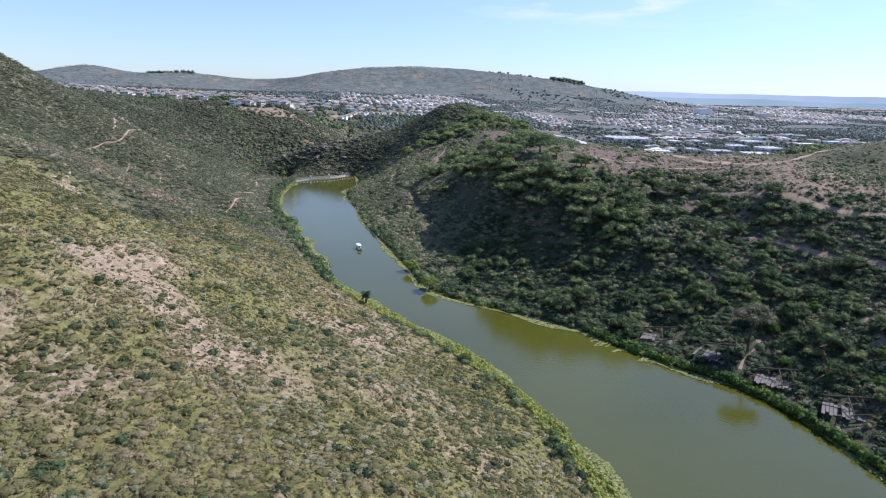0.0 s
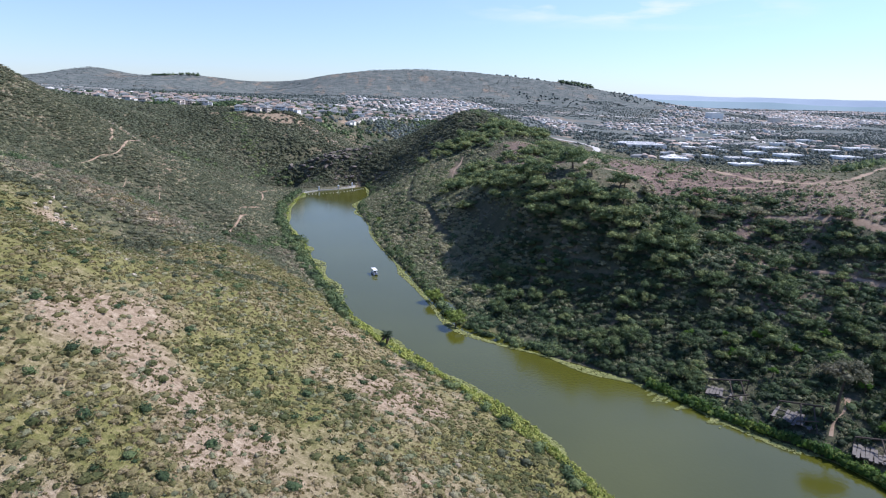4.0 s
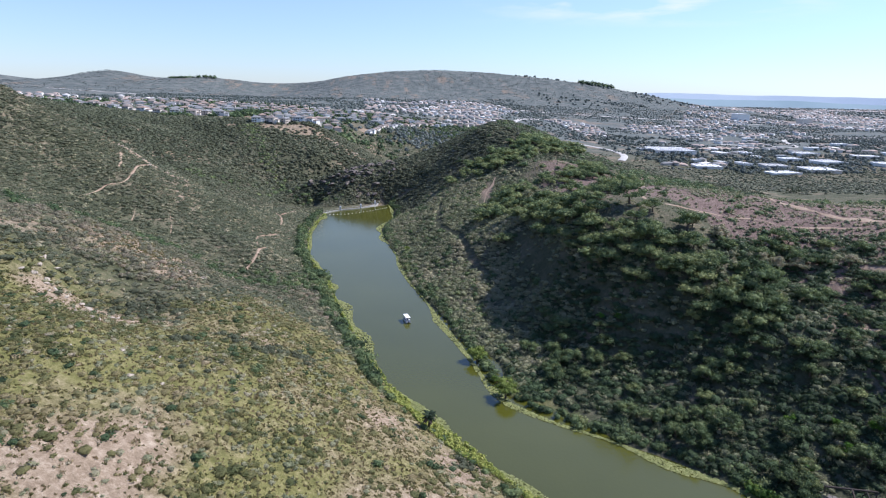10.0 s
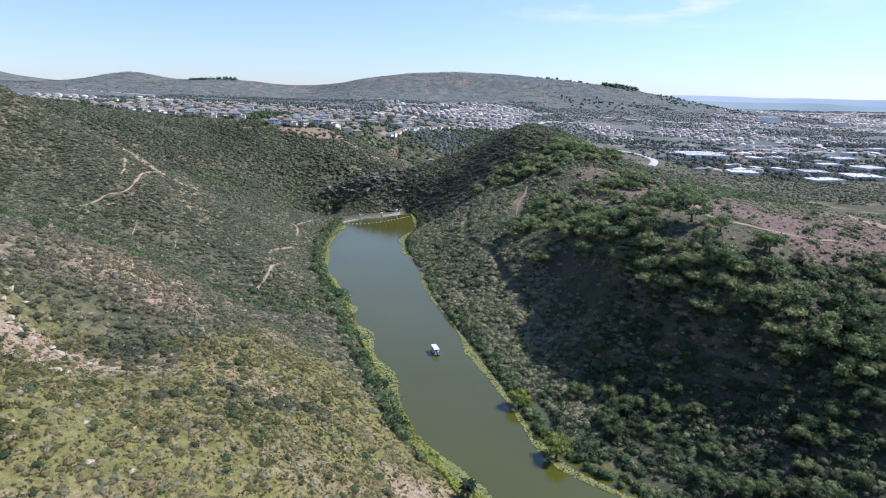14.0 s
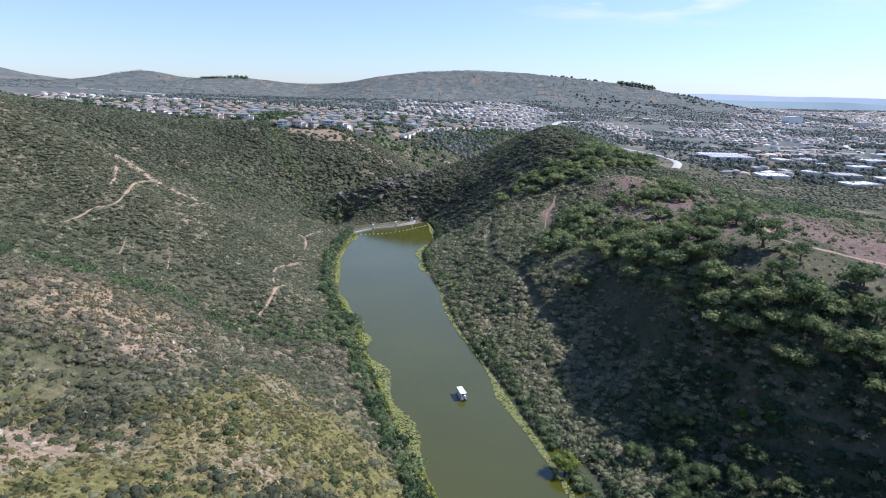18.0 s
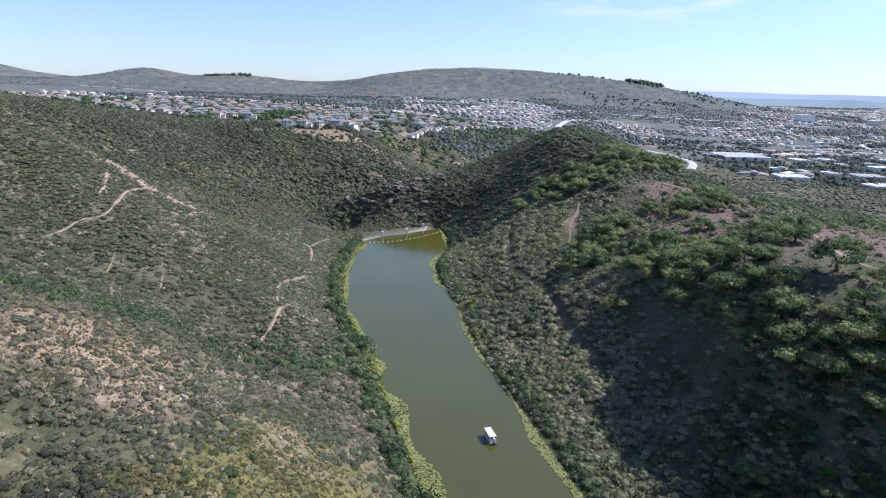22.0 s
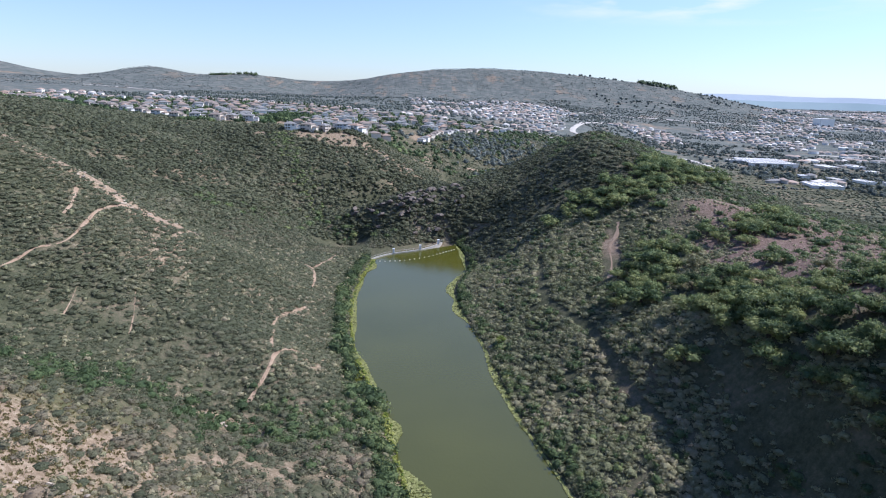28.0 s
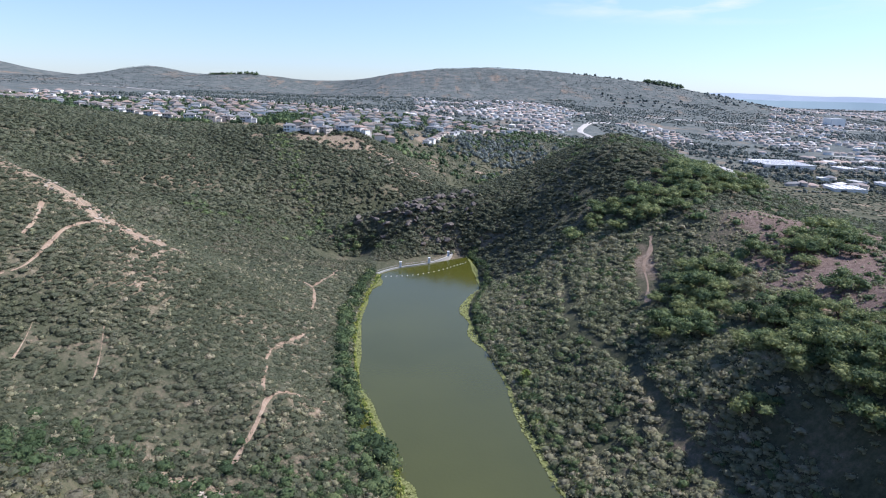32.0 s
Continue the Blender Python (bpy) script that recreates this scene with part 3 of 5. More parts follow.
def lump():
    """A finer ball with 80 faces."""
    v, f, seen = [tuple(p) for p in ICO_V], [], {}

    def midpoint(i, j):
        k = (min(i, j), max(i, j))
        if k not in seen:
            m = np.array(v[i]) + v[j]
            seen[k] = len(v)
            v.append(tuple(m / np.linalg.norm(m)))
        return seen[k]

    for a, b, c in ICO_F:
        d, e, g = midpoint(a, b), midpoint(b, c), midpoint(c, a)
        f += [(a, d, g), (b, e, d), (c, g, e), (d, e, g)]
    return np.array(v), np.array(f)


LUMP_V, LUMP_F = lump()


def clump(rng, leaves, size, flat=0.75, low=-0.15, fine=True, core=0.56):
    """A leaf clump of radius 1 that stands on the ground: an uneven mound and small sprays round it."""
    v, f = (LUMP_V, LUMP_F) if fine else (ICO_V, ICO_F)
    f = f[v[f][:, :, 2].mean(1) > -0.45]
    knobs = rng.normal(size=(7, 3))
    knobs /= np.linalg.norm(knobs, axis=1)[:, None]
    knobs[:, 2] = np.abs(knobs[:, 2])
    r = core + 0.26 * np.clip((v @ knobs.T).max(1) * 1.6 - 0.8, -0.2, 1) + 0.09 * rng.normal(size=len(v))
    v = v * r[:, None] * (1, 1, flat) * rng.uniform(0.92, 1.08, (1, 3))
    v[:, 2] += flat * 0.42
    verts, faces = [v], [f]
    if leaves:
        d = rng.normal(size=(leaves, 3))
        d[:, 2] = np.abs(d[:, 2]) * 0.9 + low
        d /= np.linalg.norm(d, axis=1)[:, None]
        c = d * rng.uniform(0.55, 1.08, (leaves, 1)) * (1, 1, flat) + (0, 0, flat * 0.42)
        a = rng.normal(size=(leaves, 3))
        a -= 0.45 * d * (a * d).sum(1, keepdims=True)
        a /= np.linalg.norm(a, axis=1)[:, None]
        b = np.cross(d, a) + 0.4 * rng.normal(size=(leaves, 3))
        b /= np.linalg.norm(b, axis=1)[:, None]
        s = size * rng.uniform(0.5, 1.35, (leaves, 1))
        tri = np.stack([c - s * a * 0.6 - s * b * 0.5, c + s * a * 0.6 - s * b * 0.45, c + s * b * 0.75 + s * d * 0.35], 1)
        faces.append(len(v) + np.arange(leaves * 3).reshape(-1, 3))
        verts.append(tri.reshape(-1, 3))
    return np.concatenate(verts), np.concatenate(faces)


RNG = np.random.default_rng(7)
FINE = [clump(RNG, 34, 0.27, fine=False) for _ in range(8)]
DENSE = [clump(RNG, 62, 0.22, fine=False) for _ in range(8)]
MEDIUM = [clump(RNG, 24, 0.30, fine=False) for _ in range(10)]
COARSE = [clump(RNG, 12, 0.38, fine=False) for _ in range(8)]
BARE = [clump(RNG, 0, 0.4, fine=False) for _ in range(8)]
CARPET = [clump(RNG, 46, 0.19, flat=0.6, fine=False) for _ in range(10)]
CARPET_FAR = [clump(RNG, 22, 0.25, flat=0.6, fine=False) for _ in range(10)]
MOUND = [clump(RNG, 24, 0.27, flat=0.62, fine=False) for _ in range(10)]
CROWN = [clump(RNG, 95, 0.19, fine=False, core=0.44) for _ in range(8)]
TALL = [clump(RNG, 16, 0.4, flat=1.15, fine=False) for _ in range(6)]


def tuft(rng, blades):
    """A low spray of thin stems that spread from the ground."""
    a, r = rng.uniform(0, 2 * np.pi, blades), rng.uniform(0.05, 0.8, blades)
    foot = np.stack([np.cos(a) * r, np.sin(a) * r, np.zeros(blades) - 0.05], 1)
    tip = foot * rng.uniform(1.0, 1.5, (blades, 1)) + np.stack([rng.normal(0, 0.2, blades), rng.normal(0, 0.2, blades), rng.uniform(0.45, 1.0, blades) * (1.1 - 0.6 * r)], 1)
    g = rng.uniform(0, 2 * np.pi, blades)
    w = np.stack([np.cos(g), np.sin(g), rng.normal(0, 0.3, blades)], 1) * rng.uniform(0.2, 0.42, (blades, 1))
    return np.stack([foot - w, foot + w, tip], 1).reshape(-1, 3), np.arange(blades * 3).reshape(-1, 3)


TUFT = [tuft(RNG, 13) for _ in range(8)]


def plant_mesh(name, x, y, z, r, tint, kinds, material, seed=0, squash=(0.75, 1.2)):
    """All plants of one stand as one mesh."""
    rng = np.random.default_rng(seed)
    which = rng.integers(0, len(kinds), len(x))
    V, F, T, base = [], [], [], 0
    for k, (pv, pf) in enumerate(kinds):
        m = which == k
        n = int(m.sum())
        if not n:
            continue
        a = rng.uniform(0, 2 * np.pi, n)
        ca, sa = np.cos(a)[:, None], np.sin(a)[:, None]
        rr = r[m][:, None]
        sx = rng.uniform(0.8, 1.25, (n, 1))
        vx, vy, vz = pv[None, :, 0] * sx, pv[None, :, 1], pv[None, :, 2] * rng.uniform(*squash, (n, 1))
        P = np.stack([(vx * ca - vy * sa) * rr + x[m][:, None], (vx * sa + vy * ca) * rr + y[m][:, None], vz * rr + z[m][:, None]], -1)
        V.append(P.reshape(-1, 3))
        F.append((pf[None] + (base + np.arange(n) * len(pv))[:, None, None]).reshape(-1, 3))
        T.append(np.repeat(tint[m], len(pv)))
        base += n * len(pv)
    return mesh_object(name, np.concatenate(V), np.concatenate(F), material, tint=np.concatenate(T))


ALL_TRAILS = list(TRAILS.items())


def trail_clear(x, y):
    ok = np.ones(x.shape, bool)
    for k, p in ALL_TRAILS:
        if k in ("creek_bed",):
            continue
        ok &= dist_to(p, x, y) > WIDTH.get(k, 1.0) * 0.35 + 0.45
    return ok


def scatter(x0, x1, y0, y1, density, keep, seed):
    """Random places in a rectangle, kept with the chance that keep(x, y, z) gives."""
    rng = np.random.default_rng(seed)
    n = int((x1 - x0) * (y1 - y0) * density)
    x, y = rng.uniform(x0, x1, n), rng.uniform(y0, y1, n)
    z = height(x, y)
    m = (rng.uniform(0, 1, n) < keep(x, y, z)) & ((z > 0.25) | (y > 335)) & trail_clear(x, y)
    return x[m], y[m], z[m], rng


def stand(name, label, box, density, keep, radius, kinds, material, seed, tint=(0.5, 0.25), patch=25, sink=0.12, squash=(0.75, 1.2)):
    x, y, z, rng = scatter(*box, density, keep, seed)
    n = len(x)
    r = radius[0] + (radius[1] - radius[0]) * rng.uniform(0, 1, n) ** 1.8
    t = np.clip(tint[0] + tint[1] * (0.9 * fbm(x, y, patch, 3, seed) + 0.38 * rng.normal(size=n)), 0.02, 0.98)
    ob = plant_mesh(name, x, y, z - sink * r, r, t, kinds, material, seed, squash)
    return tagged(ob, label, "shrubs", kind="stuff")


def side(points, x, y):
    """Signed offset from a shoreline given by y: positive to the east."""
    p = np.array(points, float)
    o = np.argsort(p[:, 1])
    return x - np.interp(y, p[o, 1], p[o, 0])


def west(x, y):
    return side(SHORE_WEST + [(-12, 330)], x, y) < -0.5


def soft(v, w):
    return np.clip(0.5 + v / w, 0, 1)


def bare_gap(x, y, seed=31, lo=0.2):
    return np.clip(1.45 - 1.25 * bareness(x, y), lo, 1)


def drifts(x, y, scale, seed, thin=0.1):
    """Shrubs crowd together in drifts, with thin growth between."""
    return np.clip(0.72 + 1.7 * fbm(x, y, scale, 2, seed), thin, 1)


near_spur = lambda x, y, z: west(x, y) * soft(x + 72, 12) * soft(y + 94, 8) * soft(crest(x) - y + 9 * fbm(x, y, 13, 3, 64), 26) * bare_gap(x, y, lo=0.38)
stand("sage_scrub", "low yellow-green sage scrub and dry grass tufts on the slope", (-78, 66, -98, 110), 1.9, lambda x, y, z: near_spur(x, y, z) * drifts(x, y, 14, 58, 0.45), (0.28, 0.62), TUFT, DRYGRASS, 41, (0.60, 0.40), 20)
stand("sage_mounds", "low rounded yellow-green shrubs on the grassy slope", (-78, 66, -98, 110), 0.80, lambda x, y, z: near_spur(x, y, z) * drifts(x, y, 9, 59, 0.22), (0.35, 1.6), MOUND, DRYGRASS, 40, (0.34, 0.50), 18, squash=(0.4, 0.8))
stand("grey_scrub", "grey-brown dry brush dotted over the grassy slope", (-78, 66, -98, 110), 0.30, lambda x, y, z: near_spur(x, y, z) * drifts(x, y, 11, 60, 0.1), (0.35, 1.2), MOUND, SAGE, 42, (0.55, 0.36), 12, squash=(0.5, 0.85))
stand("slope_bushes", "dark green bushes scattered on the grassy slope", (-120, 64, -110, 72), 0.045, lambda x, y, z: near_spur(x, y, z) * drifts(x, y, 14, 62, 0.25), (0.5, 1.5), DENSE, OAK, 43, (0.34, 0.28), 12, squash=(0.55, 0.9))
stand("gully_grass", "dry yellow grass tufts on the gully's bare flank", (-80, -22, 70, 128), 2.4, lambda x, y, z: np.exp(-(((x + 48) / 15) ** 2 + ((y - 97) / 18) ** 2)), (0.3, 0.7), TUFT, DRYGRASS, 39, (0.55, 0.3), 12)
gully_line = [(-120, 100), (-75, 112), (-60, 124), (-54, 134), (-40, 138), (-18, 140), (-4, 148)]
below_gully = lambda x, y: np.clip((np.interp(x, [p[0] for p in gully_line], [p[1] for p in gully_line]) - 2 - y) / 6, 0, 1) * np.clip((y - crest(x) - 8) / 10, 0, 1)
west_hill = lambda x, y, z: west(x, y) * soft(y - crest(x) + 9 * fbm(x, y, 13, 3, 65), 26) * np.clip(1.55 - 1.3 * bareness(x, y), 0.06, 1)
stand("gully_chaparral", "dense dark grey-green chaparral round the gully", (-90, 30, 45, 168), 0.95, lambda x, y, z: west_hill(x, y, z) * drifts(x, y, 9, 55, 0.6) * (1 - 0.78 * below_gully(x, y)), (0.6, 2.1), CARPET, CHAPARRAL, 38, (0.30, 0.20), 22, squash=(0.4, 0.7))
stand("gully_brush", "yellow-green rounded shrubs on the gully's near side", (-80, 12, 70, 142), 0.26, lambda x, y, z: west_hill(x, y, z) * below_gully(x, y), (0.7, 2.0), DENSE, CHAPARRAL, 33, (0.58, 0.34), 10, squash=(0.5, 0.9))
stand("chaparral", "dense dark grey-green chaparral on the west hillside", (-165, 30, 50, 330), 1.05, lambda x, y, z: west_hill(x, y, z) * drifts(x, y, 10, 56, 0.85) * ((y > 168) | (x < -90)), (0.9, 2.2), CARPET_FAR, CHAPARRAL, 44, (0.32, 0.18), 24, squash=(0.35, 0.6))
stand("dry_brush", "brown dry brush among the hillside chaparral", (-160, 20, 55, 300), 0.17, lambda x, y, z: west_hill(x, y, z) * drifts(x, y, 16, 61, 0.1), (0.5, 1.2), MEDIUM, SAGE, 45, (0.66, 0.28), 20)
gully_green = lambda x, y, z: west(x, y) * np.exp(-((dist_to(gully_line, x, y) / 8) ** 2))
stand("gully_bushes", "fresh green bushes along the gully", (-130, 8, 85, 165), 0.20, gully_green, (0.9, 2.2), DENSE, OAK, 46, (0.42, 0.22), 15)
east_off = lambda x, y: side(SHORE_EAST, x, y)
FACE = [(73.5, 145), (74.5, 126), (75, 113), (76, 100), (79.5, 87), (87, 71.5), (95, 59.5)]
face = lambda x, y: np.exp(-((dist_to(FACE, x, y) / 4.8) ** 4))
brown = lambda x, y, z: (1 - 0.9 * face(x, y)) * (east_off(x, y) > 0) * soft(97 - x + 0.0 * y, 10) * soft(y - (58 + 0.45 * (x - 45)), 14) * soft(268 - y, 14) * np.clip((dist_to(GROOVE, x, y) - 1.5) / 0.4, 0, 1) * soft(31 - z, 6) * (dist_to(TRAILS["red_cut"], x, y) > 3.2)
stand("buckwheat_scrub", "even grey-olive scrub on the bank above the lake", (26, 100, 50, 280), 0.98, lambda x, y, z: brown(x, y, z) * drifts(x, y, 6, 57, 0.45), (0.7, 1.9), FINE, SAGE, 47, (0.50, 0.28), 14, squash=(0.6, 1.0))
stand("bank_bushes", "dark green bushes among the grey-brown scrub", (26, 96, 50, 280), 0.07, brown, (0.9, 1.9), FINE, OAK, 48, (0.5, 0.25), 18)
LANDINGS = [(101.9, 3.0), (109.5, -9.6), (116, -24), (120.5, -39)]
near_landing = lambda x, y: sum(np.exp(-(((x - a) ** 2 + (y - b) ** 2) / 4.2**2) ** 2) for a, b in LANDINGS)
grove = lambda x, y, z: np.clip(1 - near_landing(x, y), 0, 1) * (1 - 0.3 * face(x, y)) * (east_off(x, y) > 1.0) * soft((58 + 0.45 * (x - 45)) + 14 - y + 0.9 * np.maximum(x - 62, 0), 14) * soft(33.5 - z, 5) * soft(190 - y, 20) * soft(178 - x, 20)
# low tint paints the big trees' shade into the undergrowth
stand("grove_understorey", "dark green undergrowth tinted darker for the east slope's shade", (40, 190, -120, 200), 0.42, grove, (0.8, 2.3), CARPET, OAK, 49, (0.20, 0.24), 14, squash=(0.7, 1.2))
stand("grove_brush", "grey-green brush between the trees of the east slope", (40, 190, -120, 200), 0.20, grove, (0.7, 1.6), FINE, SAGE, 50, (0.36, 0.28), 14)
top = lambda x, y, z: soft(z - 29, 6) * soft(270 - x, 30) * soft(250 - y, 30) * (x > 78) * np.clip(0.6 + 0.9 * fbm(x, y, 24, 3, 77), 0.1, 1)
stand("plateau_brush", "low purplish-brown dry brush on the east plateau", (78, 300, -60, 270), 0.60, top, (0.3, 0.95), COARSE, SAGE, 51, (0.52, 0.34), 12)
stand("plateau_bushes", "scattered rounded green bushes on the east plateau", (78, 300, -60, 280), 0.03, lambda x, y, z: soft(z - 26, 6) * (x > 80) * np.clip(0.5 + 1.2 * fbm(x, y, 30, 3, 78), 0.1, 1), (0.9, 2.3), FINE, OAK, 52, (0.55, 0.25), 15)
rocky = lambda x, y: 1 - 0.85 * np.exp(-(((x - 14) / 22) ** 2 + ((y - 350) / 15) ** 2))
mid = lambda x, y, z: rocky(x, y) * (east_off(x, np.minimum(y, 320)) > 0) * soft(y - 262 + 0.25 * (x - 60), 12) * soft(445 - y, 20) * (y > 325 - 200 * (x > 34)) * (dist_to(TRAILS["red_cut"], x, y) > 4)
stand("hill_chaparral", "dense dark chaparral covering the round hill", (-30, 235, 225, 500), 0.27, mid, (1.1, 2.6), CARPET_FAR, CHAPARRAL, 53, (0.20, 0.22), 26, squash=(0.55, 0.95))
stand("hill_trees", "rounded green bushes on the hill's shoulder", (60, 210, 180, 430), 0.022, lambda x, y, z: (dist_to(TRAILS["red_cut"], x, y) > 4) * soft(z - 26, 8) * soft(x - 80, 20) * (x < 200) * np.clip(0.4 + fbm(x, y, 30, 3, 79), 0, 1), (1.6, 3.0), FINE, OAK, 54, (0.5, 0.25), 20)
back = lambda x, y, z: rocky(x, y) * (x < 60) * (west(x, np.minimum(y, 320)) | (y > 322)) * soft(y - 318 - 0.45 * np.minimum(x + 20, 0), 10) * soft(468 - y + 0.32 * np.maximum(-70 - x, 0), 12) * np.clip(1.5 - 1.3 * bareness(x, y), 0.1, 1)
stand("back_chaparral", "dark chaparral on the slope below the houses", (-255, 70, 230, 540), 0.30, back, (1.3, 3.0), COARSE, CHAPARRAL, 55, (0.24, 0.24), 34, squash=(0.45, 0.8))
dam_bank = [(-12, 288), (0, 300), (12.6, 307), (21.9, 318), (28, 328)]
stand("dam_thicket", "dark brush and rough growth on the banks beside the dam", (-75, 60, 284, 350), 0.5, lambda x, y, z: rocky(x, y) * (z > 0.5) * (dist_to(dam_bank, x, y) > 2.2) * ((y > 300 + 0.75 * x) | (x < -14)) * (dist_to(TRAILS["creek_bed"], x, y) > 1.5), (0.8, 1.6), FINE, CHAPARRAL, 37, (0.4, 0.25), 12)
stand("creek_trees", "green thicket along the creek below the dam", (-120, 20, 300, 440), 0.05, lambda x, y, z: np.exp(-((dist_to([(-90, 330), (-45, 352), (-25, 340), (-12, 330)], x, y) / 10) ** 2)), (1.4, 3.0), FINE, OAK, 56, (0.6, 0.25), 15)
def town_front(x):
    """How far the open slopes reach before the first houses."""
    return np.interp(x, [-21, 52, 206, 330, 450], [478, 655, 885, 1120, 1400])


valley_scrub = lambda x, y, z: np.clip(0.55 + 0.8 * fbm(x, y, 60, 3, 80), 0.05, 1) * (dist_to([(357, 723), (350, 682), (325, 633)], x, y) > 14)
stand("valley_scrub", "grey-green scrub on the open ground before the town", (110, 620, 300, 700), 0.15, lambda x, y, z: valley_scrub(x, y, z) * ((x > 200) | (y > 440)) * (x > 60 + 0.12 * y), (1.0, 2.8), BARE, CHAPARRAL, 57, (0.24, 0.28), 40, squash=(0.45, 0.8))
stand("saddle_scrub", "scrub on the saddle behind the round hill", (-25, 230, 440, 860), 0.12, lambda x, y, z: ((y > 470) | (x < 40)) * 0.95 * (y < town_front(x) - 8) * (dist_to(TRAILS["valley_path"], x, y) > 6), (1.1, 2.4), COARSE, CHAPARRAL, 58, (0.36, 0.16), 60, squash=(0.4, 0.7))

stand("slope_streak", "yellow-green bushes in a dry runnel below the houses", (-100, -30, 360, 470), 0.16, lambda x, y, z: np.exp(-((dist_to([(-80, 456), (-68, 425), (-57, 398), (-49, 379), (-47, 362)], x, y) / 5.5) ** 2)), (1.0, 2.2), FINE, OAK, 34, (0.75, 0.2), 15)
# thickets of dark bushes that stand out on the grassy spur
THICKETS = [(-17, 25, 3.5), (-38, 60, 5), (-42, 56, 3.5), (-15, 46, 3), (-9, 44.5, 3), (-24.5, 37.6, 2.5), (-35, 33, 2), (46, -19, 2.5), (50, -30, 3), (44, -54, 2.5), (33, 24, 3.5), (-2, 50, 4)]
thicket = lambda x, y, z: sum(np.exp(-(((x - a) / r) ** 2 + ((y - b) / r) ** 2) * 1.2) for a, b, r in THICKETS)
stand("spur_thickets", "dark green rounded bushes in thickets on the grassy spur", (-60, 64, -70, 75), 0.42, thicket, (0.8, 1.7), CARPET, CHAPARRAL, 36, (0.22, 0.2), 12)

# waterside growth
def at_(table, i):
    """Rows of a table at fractional places."""
    k = np.arange(len(table))
    return np.stack([np.interp(i, k, c) for c in table.T], 1)


def fringe(name, label, points, offset, spread, count, radius, kinds, material, seed, tint, lift=0.0, category="shrubs", squash=(0.75, 1.2), span=(0, 1)):
    rng = np.random.default_rng(seed)
    p = along(points, 400)
    i = rng.uniform(span[0], span[1], count) * 399
    d = at_(np.gradient(p, axis=0), i)
    nrm = np.stack([d[:, 1], -d[:, 0]], 1) / np.linalg.norm(d, axis=1)[:, None]
    w = 0.7 + 0.6 * vnoise(i * 0.09, i * 0.0 + seed, seed)
    q = at_(p, i) + nrm * (offset + spread * w * rng.uniform(-1, 1, count))[:, None]
    z = np.maximum(height(q[:, 0], q[:, 1]), 0.0) + lift
    r = rng.uniform(*radius, count)
    t = np.clip(tint[0] + tint[1] * rng.normal(size=count), 0.02, 0.98)
    return tagged(plant_mesh(name, q[:, 0], q[:, 1], z, r, t, kinds, material, seed, squash), label, category, kind="stuff")


fringe("west_thicket", "green bushes crowding the west bank of the lake", SHORE_WEST, -3.2, 3.0, 380, (0.8, 2.6), DENSE, OAK, 61, (0.42, 0.26), span=(0.42, 1))
fringe("west_scrub", "grey-green scrub between the bushes of the west bank", SHORE_WEST, -3.6, 3.4, 420, (0.6, 1.4), MEDIUM, SAGE, 67, (0.40, 0.2), span=(0.42, 1))
fringe("west_bushes", "rounded green bushes here and there on the west bank", SHORE_WEST, -3.0, 2.0, 60, (0.8, 1.9), DENSE, OAK, 65, (0.55, 0.2), span=(0.05, 0.45))
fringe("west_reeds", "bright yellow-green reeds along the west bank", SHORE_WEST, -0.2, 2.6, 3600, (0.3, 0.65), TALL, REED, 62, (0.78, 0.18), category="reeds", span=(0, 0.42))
fringe("north_west_reeds", "thin belt of yellow-green reeds on the west bank", SHORE_WEST, 0.2, 0.9, 1100, (0.25, 0.6), TALL, REED, 66, (0.72, 0.2), category="reeds", span=(0.4, 1))
fringe("east_thicket", "green bushes crowding the east bank of the lake", SHORE_EAST, 2.8, 2.0, 560, (0.8, 1.7), DENSE, OAK, 63, (0.5, 0.22), span=(0.2, 1))
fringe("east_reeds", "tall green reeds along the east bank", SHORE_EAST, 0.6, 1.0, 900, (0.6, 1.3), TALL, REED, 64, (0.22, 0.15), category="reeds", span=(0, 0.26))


def lily_band(name, points, offset, spread, count, seed, span=(0, 1)):
    rng = np.random.default_rng(seed)
    p = along(points, 500)
    i = rng.uniform(span[0], span[1], count) * 499
    d = at_(np.gradient(p, axis=0), i)
    nrm = np.stack([d[:, 1], -d[:, 0]], 1) / np.linalg.norm(d, axis=1)[:, None]
    w = np.clip(0.45 + 1.25 * vnoise(i * 0.06, i * 0.0 + seed, seed), 0.03, 1.7)
    q = at_(p, i) + nrm * (offset * w * rng.uniform(0.0, 1, count) + spread * rng.uniform(-0.3, 0.3, count))[:, None]
    r = rng.uniform(0.16, 0.36, count)
    a = np.arange(6) / 6 * 2 * np.pi
    tilt = rng.normal(size=(count, 2)) * 0.12
    px_, py_ = np.cos(a)[None] * r[:, None], np.sin(a)[None] * r[:, None]
    v = np.stack([q[:, :1] + px_, q[:, 1:] + py_, 0.07 + rng.uniform(0, 0.05, (count, 1)) + tilt[:, :1] * px_ + tilt[:, 1:] * py_], -1).reshape(-1, 3)
    f = (np.arange(count) * 6)[:, None] + np.arange(6)[None]
    ob = mesh_object(name, v, f, LILY, tint=np.repeat(np.clip(0.5 + 0.25 * rng.normal(size=count), 0, 1), 6))
    return tagged(ob, "pale green floating water plants along the bank", "water plants", kind="stuff")


lily_band("east_water_plants", SHORE_EAST, -2.0, 0.4, 9500, 71)
lily_band("landing_water_plants", [(88.5, 12), (94, 4), (99, -5)], 4.2, 0.5, 1600, 74)
lily_band("west_water_plants", SHORE_WEST, 2.8, 0.5, 6000, 72, (0, 0.45))
lily_band("north_water_plants", SHORE_WEST, 3.0, 0.5, 6500, 73, (0.45, 1))


